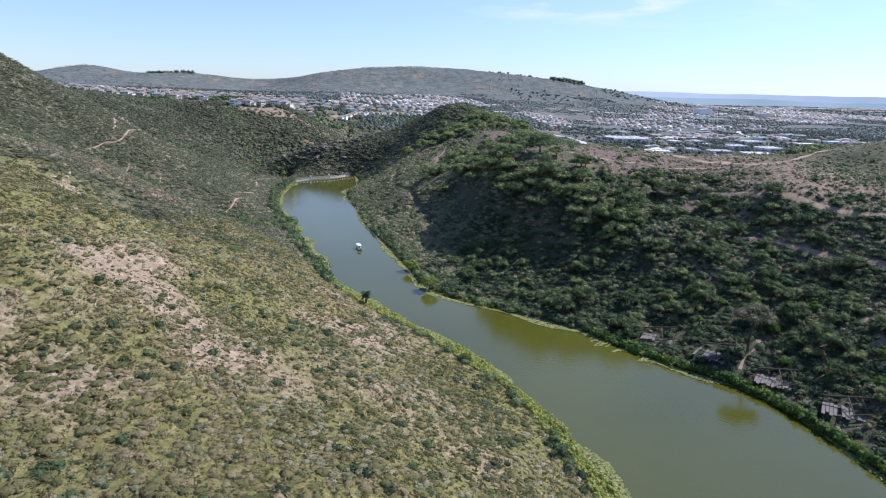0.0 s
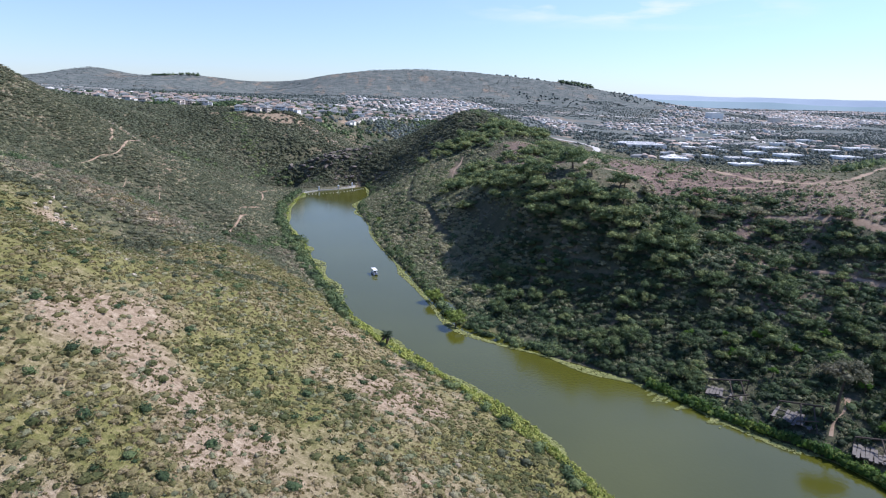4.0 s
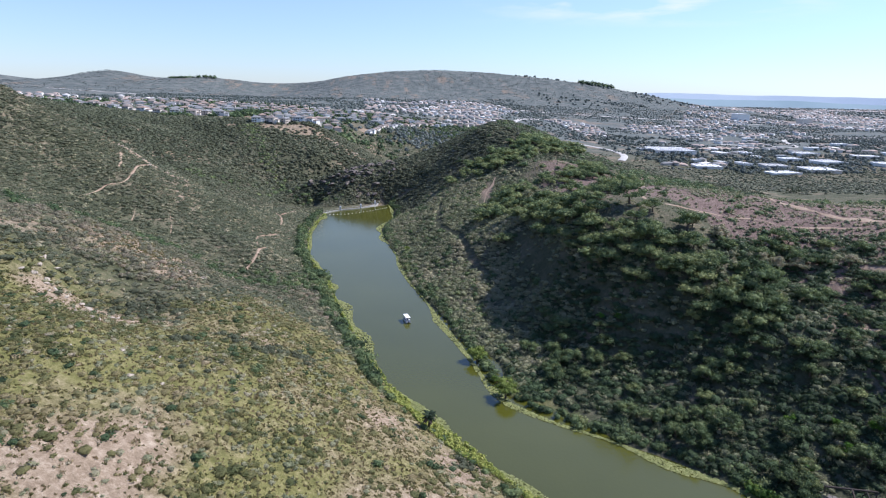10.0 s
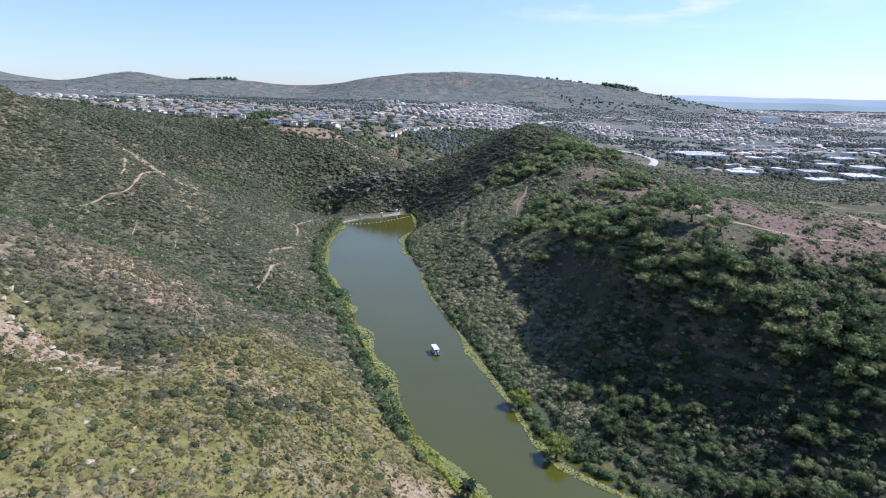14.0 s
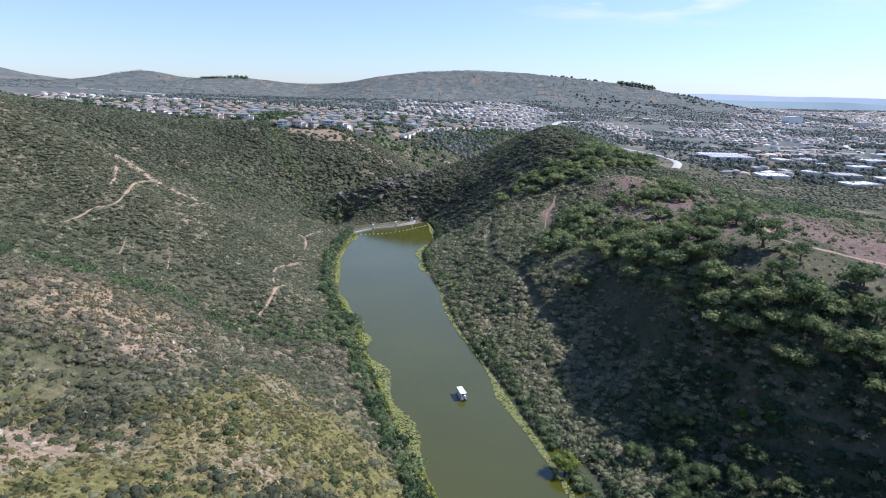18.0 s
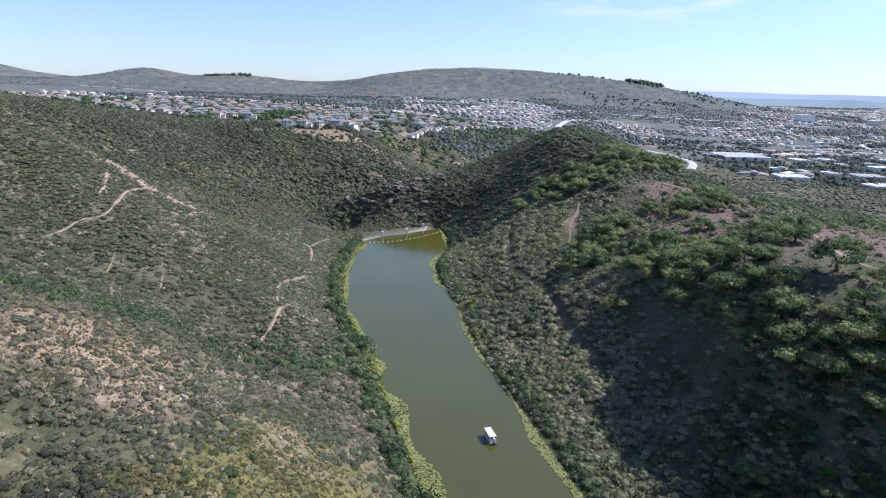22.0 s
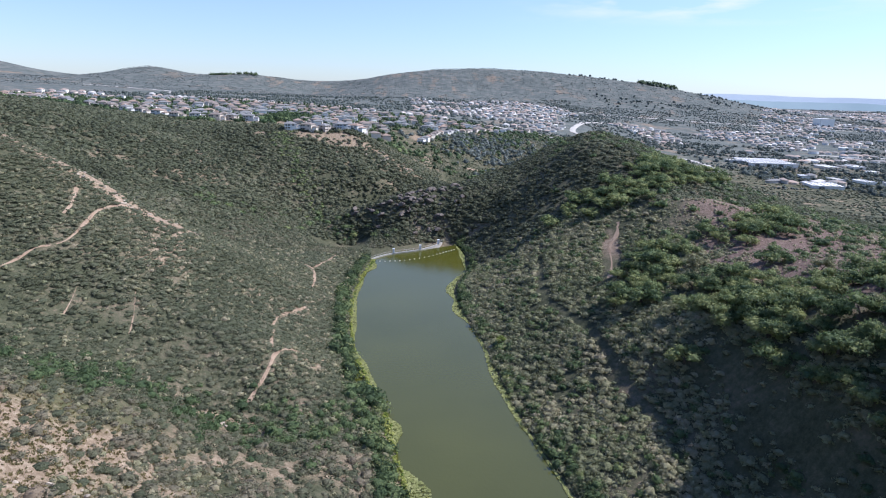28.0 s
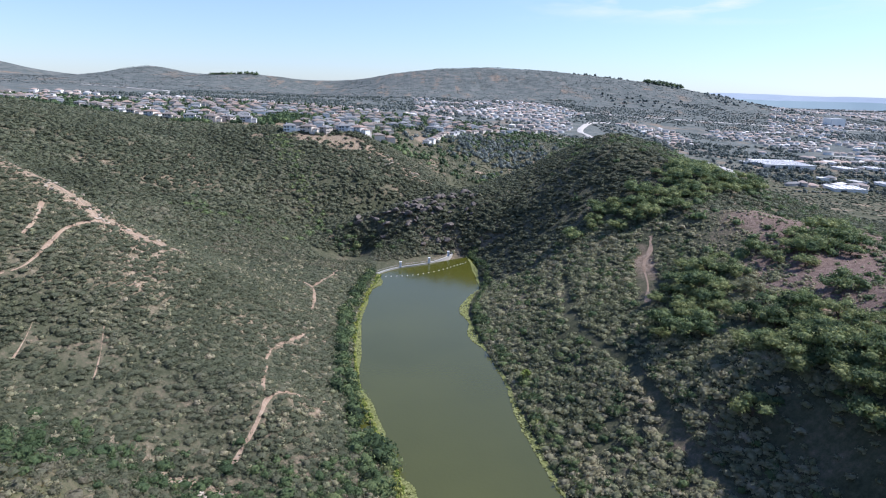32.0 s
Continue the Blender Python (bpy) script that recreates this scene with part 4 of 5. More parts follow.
# ---- single trees ----
def part(name, mesh_or_bm, material, parent, label=""):
    if isinstance(mesh_or_bm, bmesh.types.BMesh):
        me = bpy.data.meshes.new(name)
        mesh_or_bm.to_mesh(me)
        mesh_or_bm.free()
    else:
        me = mesh_or_bm
    if material and not me.materials:
        me.materials.append(material)
    ob = new(name, me)
    ob.parent = parent
    return tagged(ob, label)


def thing(name, label, category, group="", at=(0, 0, 0), turn=0.0):
    ob = new(name)
    ob.matrix_world = pose(*at, 0, 0, turn)
    ob.empty_display_size = 0.2
    return tagged(ob, label, category, group)


def tube(points, radii, sides=7):
    """A tapered round limb along points."""
    bm = bmesh.new()
    rings = []
    pts = [Vector(p) for p in points]
    for i, (p, r) in enumerate(zip(pts, radii)):
        d = (pts[min(i + 1, len(pts) - 1)] - pts[max(i - 1, 0)]).normalized()
        a = d.cross(Vector((0.3, 1, 0.1))).normalized()
        b = d.cross(a)
        rings.append([bm.verts.new(p + (a * math.cos(k / sides * 2 * math.pi) + b * math.sin(k / sides * 2 * math.pi)) * r) for k in range(sides)])
    for s, t in zip(rings, rings[1:]):
        for k in range(sides):
            bm.faces.new((s[k], s[(k + 1) % sides], t[(k + 1) % sides], t[k]))
    bm.faces.new(rings[0][::-1])
    bm.faces.new(rings[-1])
    bmesh.ops.recalc_face_normals(bm, faces=bm.faces)
    return bm


def joined(bms):
    out = bmesh.new()
    for b in bms:
        me = bpy.data.meshes.new("tmp")
        b.to_mesh(me)
        b.free()
        out.from_mesh(me)
        bpy.data.meshes.remove(me)
    return out


def box_bm(sx, sy, sz, at=(0, 0, 0), bevel=0.0, turn=None):
    bm = bmesh.new()
    bmesh.ops.create_cube(bm, size=1)
    bmesh.ops.scale(bm, vec=(sx, sy, sz), verts=bm.verts)
    if bevel:
        bmesh.ops.bevel(bm, geom=bm.edges[:], offset=bevel, segments=2, affect="EDGES", profile=0.5)
    if turn is not None:
        bmesh.ops.transform(bm, matrix=turn, verts=bm.verts)
    bmesh.ops.translate(bm, vec=at, verts=bm.verts)
    return bm


def make_tree(name, label, category, group, seed, crown_r, crown_h, trunk_h, material, sprays=16, tint=(0.45, 0.2), kinds=None):
    """A tree of about its real size at the origin: trunk, limbs and a crown of many leaf clumps."""
    rng = np.random.default_rng(seed)
    t = thing(name, label, category, group)
    lean = rng.uniform(-0.15, 0.15, 2)
    tops = [(lean[0] * trunk_h, lean[1] * trunk_h, trunk_h)]
    part("trunk", tube([(0, 0, -0.6), (lean[0] * 0.4, lean[1] * 0.4, trunk_h * 0.5), tops[0]], [0.07 * crown_r + 0.06, 0.055 * crown_r + 0.05, 0.04 * crown_r + 0.03]), BARK, t)
    limbs = []
    for k in range(3):
        a = k / 3 * 6.28 + rng.uniform(-0.4, 0.4)
        e = (tops[0][0] + math.cos(a) * crown_r * 0.6, tops[0][1] + math.sin(a) * crown_r * 0.6, trunk_h + crown_h * rng.uniform(0.2, 0.5))
        limbs.append(tube([tops[0], ((tops[0][0] + e[0]) / 2, (tops[0][1] + e[1]) / 2, (tops[0][2] + e[2]) / 2 + 0.2), e], [0.03 * crown_r + 0.03, 0.02 * crown_r + 0.02, 0.02], 5))
    part("limb", limbs[0], BARK, t)
    for limb in limbs[1:]:
        part("limb", limb, BARK, t)
    d = rng.normal(size=(sprays, 3))
    d[:, 2] = np.abs(d[:, 2]) - 0.25
    d /= np.linalg.norm(d, axis=1)[:, None]
    q = d * rng.uniform(0.45, 0.85, (sprays, 1)) * (crown_r, crown_r, crown_h * 0.75)
    r = crown_r * rng.uniform(0.28, 0.46, sprays)
    tt = np.clip(tint[0] + tint[1] * rng.normal(size=sprays), 0.03, 0.97)
    crown = plant_mesh("crown", q[:, 0] + tops[0][0], q[:, 1] + tops[0][1], q[:, 2] + trunk_h + crown_h * 0.15, r, tt, kinds or CROWN, material, seed)
    crown.parent = t
    return t


# crown tints raised by 0.2 in place of sunlight on the crowns
OAKS = [make_tree("oak_tree", "dark green evergreen oak on the shaded slope", "tree", "oaks on the east slope", 100 + k, rr, hh, th, OAK, 17, (tt + 0.2, 0.22)) for k, (rr, hh, th, tt) in enumerate([(2.6, 2.6, 1.2, 0.38), (3.2, 2.8, 1.4, 0.30), (2.1, 2.2, 0.9, 0.55), (2.9, 2.4, 1.2, 0.46), (3.6, 3.2, 1.6, 0.34), (2.2, 2.8, 1.0, 0.72)])]
ox, oy, oz, orng = scatter(52, 160, -70, 195, 0.05, grove, 90)
order = np.argsort(-orng.uniform(0, 1, len(ox)))
placed = []
for i in order:
    if len(placed) >= 150:
        break
    if oz[i] > 1.2 and all((ox[i] - a) ** 2 + (oy[i] - b) ** 2 > 3.4**2 for a, b in placed) and face(ox[i], oy[i]) < 0.4 and not (96 < ox[i] < 126 and -46 < oy[i] < 9):
        placed.append((ox[i], oy[i]))
        src = OAKS[len(placed) % 6]
        m = pose(ox[i], oy[i], oz[i] - 0.15, 0, 0, orng.uniform(0, 360))
        if len(placed) <= 6:
            src.matrix_world = m
        else:
            copy_thing(src, m)
crest_line = along([(84, 176), (88, 160), (84, 140), (88, 122), (96, 104), (104, 86), (112, 68), (124, 52)], 24)
for i, (x, y) in enumerate(crest_line):
    x, y = x + orng.normal(0, 3.2), y + orng.normal(0, 2.0)
    src = OAKS[(1, 4, 0, 3)[i % 4]]
    s = orng.uniform(1.2, 1.6)
    o = copy_thing(src, pose(x, y, float(height(x, y)) - 0.2, 0, 0, orng.uniform(0, 360)))
    o.scale = (s, s, s)
# broad old oaks of the shaded slope, the plateau's edge and the hill's shoulder
bx, by, bz, brng = scatter(62, 150, 40, 320, 0.30, lambda x, y, z: np.maximum(np.exp(-((dist_to([(107, 62), (98, 70), (91, 79), (84, 91), (80.5, 103), (80.5, 117), (81, 131), (81, 150), (88, 164), (94, 150), (108, 140)], x, y) / 7.0) ** 2)), np.maximum(0.4 * np.exp(-((dist_to([(72, 182), (80, 194), (80, 208), (98, 214), (112, 206), (130, 214)], x, y) / 6) ** 2)), np.exp(-((dist_to([(80, 270), (92, 264), (104, 274), (116, 280), (138, 304), (150, 300)], x, y) / 8) ** 2)))), 91)
broad = []
for i in range(len(bx)):
    if len(broad) >= 165:
        break
    if face(bx[i], by[i]) < 0.4 and all((bx[i] - a) ** 2 + (by[i] - b) ** 2 > 4.2**2 for a, b in broad):
        broad.append((bx[i], by[i]))
        s = brng.uniform(1.3, 2.2)
        # paler oak variants, so that sunlight on the crowns is in their colour
        o = copy_thing(OAKS[(2, 5, 3, 5)[int(brng.integers(0, 4))]], pose(bx[i], by[i], bz[i] - 0.45 * s, 0, 0, brng.uniform(0, 360)))
        o.scale = (s, s, s * brng.uniform(0.8, 1.0))
for k, (x, y, s) in enumerate([(90, 190.6, 3.6), (92.7, 208, 3.0), (87.5, 173, 3.2), (95.2, 127, 3.0), (108.5, 162, 2.6)]):
    w = make_tree("grey_tree", "grey half-bare tree with thin dry foliage on the slope", "tree", "grey dry trees", 280 + k, s, s, 1.0, SAGE, 20, (0.42, 0.1))
    w.matrix_world = pose(x, y, float(height(x, y)) - 0.2)
for k, (x, y, s) in enumerate([(119, 83, 2.8), (124, 71, 3.2), (129, 68, 2.8), (134, 66.5, 3.0), (141, 66, 2.6), (147.6, 64, 2.6), (149, 56, 2.4), (113, 88, 2.6)]):
    w = make_tree("brown_oak", "oak with brownish yellow leaves above the shaded slope", "tree", "yellowing oaks", 290 + k, s, s, 1.2, SAGE, 17, (0.62, 0.16))
    w.matrix_world = pose(x, y, float(height(x, y)) - 0.2)
for k, (x, y, s, tint) in enumerate([(45.2, 76, 3.0, 0.9), (48.4, 53.5, 3.4, 0.85), (33.6, 192.5, 1.7, 0.7), (96, 6, 2.4, 0.1), (47.8, 62, 1.4, 0.4)]):
    w = make_tree("willow_tree" if tint > 0.3 else "bank_tree", "bright yellow-green willow leaning over the water" if tint > 0.3 else "dark rounded tree at the water's edge", "tree", "trees on the lake bank", 200 + k, s, s * 1.15, s * 0.5, WILLOW if tint > 0.3 else OAK, 18, (tint if tint > 0.3 else 0.35, 0.2))
    w.matrix_world = pose(x, y, max(float(height(x, y)), 0) - 0.1)
for k, (x, y, s) in enumerate([(80.5, 74, 1.6), (84, 70, 1.4), (104, 24, 1.5), (110, 14, 1.5), (128, 2, 1.7), (121, -20, 1.6), (134, -14, 1.7), (136, -30, 1.5), (100, 12, 1.3), (122, 8, 1.6), (114, 4, 1.3), (127, -8, 1.5), (131, 10, 1.4), (118, 16, 1.6), (124, -30, 1.3), (139, -6, 1.5), (130, -36, 1.6), (112, 20, 1.2)]):
    w = make_tree("green_bush", "vivid fresh green bush among darker trees", "bush", "vivid green bushes", 230 + k, s, s * 1.1, 0.5, WILLOW, 12, (0.08, 0.08))
    w.matrix_world = pose(x, y, float(height(x, y)) + 0.6)
for k, (x, y) in enumerate([(306, 307), (310, 308), (314, 308.5), (319, 312)]):
    w = make_tree("cypress_tree", "dark narrow cypress standing alone on the plain", "tree", "four dark cypresses", 300 + k, 1.5, 6.5, 0.8, OAK, 18, (0.06, 0.05))
    w.matrix_world = pose(x, y, float(height(x, y)) - 0.2)
tall = make_tree("eucalyptus_tree", "tall thin grey eucalyptus with an open crown by the landings", "tree", "", 260, 4.6, 4.0, 7.5, CHAPARRAL, 26, (0.45, 0.12))
tall.matrix_world = pose(118, -11, float(height(118, -11)))


# ---- palm ----
def palm_tree():
    t = thing("palm_tree", "fan palm with dark green fronds standing on the lake bank", "palm")
    part("trunk", tube([(0, 0, -0.8), (0.05, 0, 1.5), (0.1, 0.05, 3.6)], [0.3, 0.26, 0.22], 9), BARK, t)
    rng = np.random.default_rng(5)
    for k in range(26):
        a, up = k * 2.399, 0.9 - k / 26 * 1.7
        bm = bmesh.new()
        prev = None
        L = 1.7
        for j in range(5):
            s = j / 4
            ex = L * s
            p = Vector((math.cos(a) * ex * math.cos(up * (1 - 0.5 * s)), math.sin(a) * ex * math.cos(up * (1 - 0.5 * s)), 3.7 + ex * math.sin(up) - 0.5 * s * s))
            w = 0.06 + 0.42 * math.sin(s * math.pi) ** 0.8
            sidev = Vector((-math.sin(a), math.cos(a), 0)) * w
            row = [bm.verts.new(p - sidev + Vector((0, 0, -0.12 * s))), bm.verts.new(p + Vector((0, 0, 0.06))), bm.verts.new(p + sidev + Vector((0, 0, -0.12 * s)))]
            if prev:
                bm.faces.new((prev[0], row[0], row[1], prev[1]))
                bm.faces.new((prev[1], row[1], row[2], prev[2]))
            prev = row
        part("frond" if k < 20 else "dead_frond", bm, OAK if k < 20 else BARK, t)
    for x, y in ((27.4, 39.8),):
        t.matrix_world = pose(x, y, float(height(x, y)))
    return t


palm_tree()


# ---- boat ----
def pontoon_boat():
    b = thing("pontoon_boat", "small white-roofed pontoon boat cruising on the lake", "boat", at=(27.4, 109.0, 0), turn=11.5)
    b.scale = (0.76, 0.76, 0.76)
    for s in (-0.85, 0.85):
        part("pontoon", tube([(s, -2.9, 0.12), (s, 2.3, 0.12), (s, 2.9, 0.3)], [0.3, 0.3, 0.1], 10), HULL, b)
    part("deck", box_bm(2.0, 5.6, 0.12, (0, 0, 0.48), 0.03), HULL, b, "grey metal deck")
    part("roof", box_bm(2.05, 5.2, 0.12, (0, 0.15, 2.45), 0.05), WHITE, b, "flat white roof")
    for s in (-0.95, 0.95):
        part("side_panel", box_bm(0.05, 4.6, 0.65, (s, 0.3, 0.86), 0.01), WHITE, b)
        for y in (-2.5, -0.2, 2.6):
            part("post", tube([(s, y, 0.5), (s, y, 2.42)], [0.035, 0.035], 6), HULL, b)
        part("bench", box_bm(0.45, 3.6, 0.45, (s * 0.74, 0.4, 0.76), 0.04), DARK, b)
    part("console", box_bm(0.6, 0.5, 0.9, (0.5, -1.8, 0.98), 0.05), WHITE, b)
    part("outboard_motor", joined([box_bm(0.35, 0.45, 0.6, (0, -3.1, 0.85), 0.08), box_bm(0.12, 0.25, 0.9, (0, -3.1, 0.2), 0.03)]), DARK, b)
    return b


pontoon_boat()


# ---- dam ----
DAM = [(-10, 290), (-6, 295), (0, 300), (6, 303), (12.6, 307), (17.5, 312), (21.9, 318), (25, 324), (27, 328)]
dam_line = along(DAM, 33)


def ribbon(line, w, z0, z1):
    d = np.gradient(line, axis=0)
    n = np.stack([-d[:, 1], d[:, 0]], 1) / np.linalg.norm(d, axis=1)[:, None]
    bm = bmesh.new()
    rows = []
    for p, q in zip(line, n):
        a, b = p - q * w / 2, p + q * w / 2
        rows.append([bm.verts.new((a[0], a[1], z0)), bm.verts.new((a[0], a[1], z1)), bm.verts.new((b[0], b[1], z1)), bm.verts.new((b[0], b[1], z0))])
    for s, t in zip(rows, rows[1:]):
        for k in range(4):
            bm.faces.new((s[k], s[(k + 1) % 4], t[(k + 1) % 4], t[k]))
    bm.faces.new(rows[0][::-1])
    bm.faces.new(rows[-1])
    bmesh.ops.recalc_face_normals(bm, faces=bm.faces)
    return bm


dam = thing("dam", "low curved concrete dam with three white gate posts", "dam")
part("crest_wall", ribbon(dam_line, 0.45, -6, 0.45), CONCRETE, dam)
part("coping", ribbon(dam_line, 0.6, 0.454, 0.62), CONCRETE, dam)
for x, y in ((0, 300), (12.6, 307), (21.9, 318)):
    p_ = part("gate_post", joined([box_bm(0.95, 0.95, 2.1, (x, y, 1.6), 0.06), box_bm(1.15, 1.15, 0.16, (x, y, 2.72), 0.04)]), WHITE, dam, "white painted post")
for a, b in zip(dam_line[::2], dam_line[2::2]):
    part("hand_rail", tube([(a[0], a[1], 1.5), (b[0], b[1], 1.5)], [0.04, 0.04], 5), PIPE, dam)
    part("rail_post", tube([(a[0], a[1], 0.6), (a[0], a[1], 1.5)], [0.04, 0.04], 5), PIPE, dam)
buoy_line = along([(-6, 287.5), (2, 288.5), (10, 292), (18, 298), (24, 304), (29, 309)], 19)
first = thing("buoy", "small white float of a safety line across the lake", "buoy", "safety line of floats")
bmq = bmesh.new()
bmesh.ops.create_uvsphere(bmq, u_segments=10, v_segments=6, radius=0.21)
bmesh.ops.scale(bmq, vec=(1.3, 1, 0.8), verts=bmq.verts)
part("float", bmq, WHITE, first)
part("collar", tube([(-0.42, 0, 0), (0.42, 0, 0)], [0.06, 0.06], 6), PIPE, first)
for i, (x, y) in enumerate(buoy_line):
    m = pose(x, y, 0.12, 0, 0, 30)
    if i:
        copy_thing(first, m)
    else:
        first.matrix_world = m


# ---- landings ----
def landing(x, y, turn, tilt, seed):
    rng = np.random.default_rng(seed)
    z = max(float(height(x, y)), 0.3) + 0.7
    t = thing("boat_landing", "broken weathered wooden landing with a leaning pole frame on the bank", "landing", "landings on the east bank", (x, y, z), turn)
    for k in range(11):
        if rng.uniform() < 0.1:
            continue
        m = pose(0, 0, 0, rng.uniform(-5, 5) + tilt, rng.uniform(-4, 4), rng.uniform(-3, 3))
        part("plank", box_bm(0.52, 4.4 * rng.uniform(0.82, 1.05), 0.07, (-3.0 + k * 0.58, rng.uniform(-0.2, 0.2), 0.05 * rng.normal()), 0.012, m), DECK, t)
    for y2 in (-1.6, 1.6):
        part("beam", box_bm(6.8, 0.16, 0.2, (0, y2, -0.22), 0.02), DECK, t)
    for x2 in (-3.0, 3.0):
        for y2 in (-1.7, 1.7):
            part("support_post", tube([(x2, y2, -2.2), (x2, y2, -0.1)], [0.12, 0.1], 7), BARK, t)
    tops = [(-3.2, 1.9, 1.3), (3.6, 2.3, 2.6)]
    part("ridge_pole", tube([tops[0], tops[1]], [0.17, 0.14], 7), BARK, t)
    part("low_pole", tube([(0.8, -1.9, 0.4), (4.0, -1.2, 1.3)], [0.14, 0.11], 7), BARK, t)
    for a, b in (((-3.2, 1.9, -0.3), tops[0]), ((3.4, 2.2, -0.3), tops[1]), ((0.3, 2.1, 2.0), (1.6, -2.2, 0.1)), ((2.2, 2.2, 2.3), (4.2, -2.0, -0.6)), ((2.6, 2.2, 2.4), (1.0, 3.6, -0.8))):
        part("pole", tube([a, b], [0.12, 0.09], 6), BARK, t)
    return t


for k, (x, y, turn) in enumerate([(101.9, 3.0, -38), (109.5, -9.6, -52), (116, -24, -44), (120.5, -39, -40)]):
    landing(x, y, turn, (-3, 4, -2, 3)[k], 300 + k).scale = (1.2, 1.2, 1.2)
dinghy = thing("dinghy", "small pale rowing boat moored beside a landing", "boat", at=(105.4, -12.2, 0.0), turn=40)
bmd = bmesh.new()
rings = []
for yy, w, zz in ((-1.6, 0.45, 0.42), (-0.8, 0.62, 0.38), (0.4, 0.62, 0.38), (1.3, 0.35, 0.48), (1.8, 0.05, 0.6)):
    rings.append([bmd.verts.new(v) for v in ((-w, yy, zz), (-w * 0.7, yy, 0), (w * 0.7, yy, 0), (w, yy, zz), (w * 0.9, yy, zz), (w * 0.6, yy, 0.08), (-w * 0.6, yy, 0.08), (-w * 0.9, yy, zz))])
for s, u in zip(rings, rings[1:]):
    for k in range(8):
        bmd.faces.new((s[k], s[(k + 1) % 8], u[(k + 1) % 8], u[k]))
bmd.faces.new(rings[0])
bmd.faces.new(rings[-1])
bmesh.ops.recalc_face_normals(bmd, faces=bmd.faces)
part("hull", bmd, WHITE, dinghy)
for yy in (-1.0, 0.3):
    part("thwart", box_bm(1.05, 0.22, 0.04, (0, yy, 0.3), 0.01), DECK, dinghy)


# ---- rocks ----
def boulder_mesh(seed):
    rng = np.random.default_rng(seed)
    bm = bmesh.new()
    bmesh.ops.create_icosphere(bm, subdivisions=2, radius=1)
    cuts = [Vector(rng.normal(size=3)).normalized() for _ in range(16)]
    for v in bm.verts:
        for c in cuts:
            d = v.co.dot(c) - 0.50
            if d > 0:
                v.co -= c * d * 0.97
        v.co *= 1 + 0.03 * rng.normal()
    bmesh.ops.scale(bm, vec=(1, 0.8, 0.6), verts=bm.verts)
    me = bpy.data.meshes.new("rock")
    bm.to_mesh(me)
    bm.free()
    me.materials.append(ROCK)
    return me


BOULDERS = [boulder_mesh(s) for s in range(6)]
CRAGS = [boulder_mesh(s) for s in range(6, 10)]
for me in CRAGS:
    me.materials[0] = DARK_ROCK
rrng = np.random.default_rng(12)
for cx, cy, ex, ey, count, big, where in (
    (-50, 49, 7, 3, 36, 1.1, "the grassy spur"), (-41, 36, 6, 3, 30, 0.9, "the grassy spur"), (-33, 14, 8, 8, 14, 0.8, "the grassy spur"), (-36, 90, 8, 2.0, 44, 1.0, "the gully's edge"), (-28, 91, 3, 2.5, 10, 1.0, "the gully's edge"),
    (-33, 139, 9, 2.6, 60, 0.9, "the gully bed"), (-98, 236, 12, 7, 50, 1.5, "the ridge"), (-88, 220.5, 9, 2.5, 40, 1.2, "the ridge"), (-70, 226, 8, 4, 14, 0.8, "the ridge"), (-12, 440, 10, 8, 30, 2.2, "the slope below the houses"), (8, 446, 8, 8, 24, 2.2, "the slope below the houses"),
    (14, 350, 24, 18, 170, 3.0, "the dark slope behind the dam"), (-57, 58, 3, 4, 12, 1.2, "the gully's edge"), (30, 30, 8, 6, 14, 0.5, "the lake bank"), (46, 6, 6, 8, 12, 0.5, "the lake bank"), (-71, 118, 5, 4, 12, 0.9, "the gully bed"),
):
    for _ in range(int(count * 0.58)):
        x, y = rrng.normal(cx, ex * 0.6), rrng.normal(cy, ey * 0.6)
        z = float(height(x, y))
        if z < 0.3:
            continue
        s = big * rrng.uniform(0.35, 1.0) ** 1.4 * 1.15
        dark = where == "the dark slope behind the dam"
        ob = new("boulder", CRAGS[int(rrng.integers(0, 4))] if dark else BOULDERS[int(rrng.integers(0, 6))])
        ob.matrix_world = pose(x, y, z + (0.25 if dark else 0.02) * s, rrng.uniform(-25, 25), rrng.uniform(-25, 25), rrng.uniform(0, 360)) @ Matrix.Diagonal((s * 1.3, s, s, 1))
        tagged(ob, ("dark jagged rock on " if dark else "pale weathered granite boulder on ") + where, "rock", "boulders on " + where)


# ---- the town ----
STUCCO = [coloured("stucco_" + n, [(0.3, c), (0.7, tuple(min(1, v * 1.12) for v in c))], 0.3, 0.9) for n, c in (("white", (0.80, 0.77, 0.71)), ("cream", (0.66, 0.59, 0.50)), ("tan", (0.52, 0.45, 0.38)), ("grey", (0.54, 0.54, 0.53)))]
TILES = [coloured("roof_" + n, [(0.3, c), (0.7, tuple(v * 1.3 for v in c))], 0.5, 0.85, bump=0.4, fine=4) for n, c in (("grey", (0.20, 0.196, 0.19)), ("brown", (0.21, 0.175, 0.15)), ("clay", (0.29, 0.21, 0.165)))]
GLASS = coloured("window_glass", [(0.3, (0.03, 0.04, 0.05)), (0.7, (0.06, 0.07, 0.08))], 1, 0.08, spec=0.6)


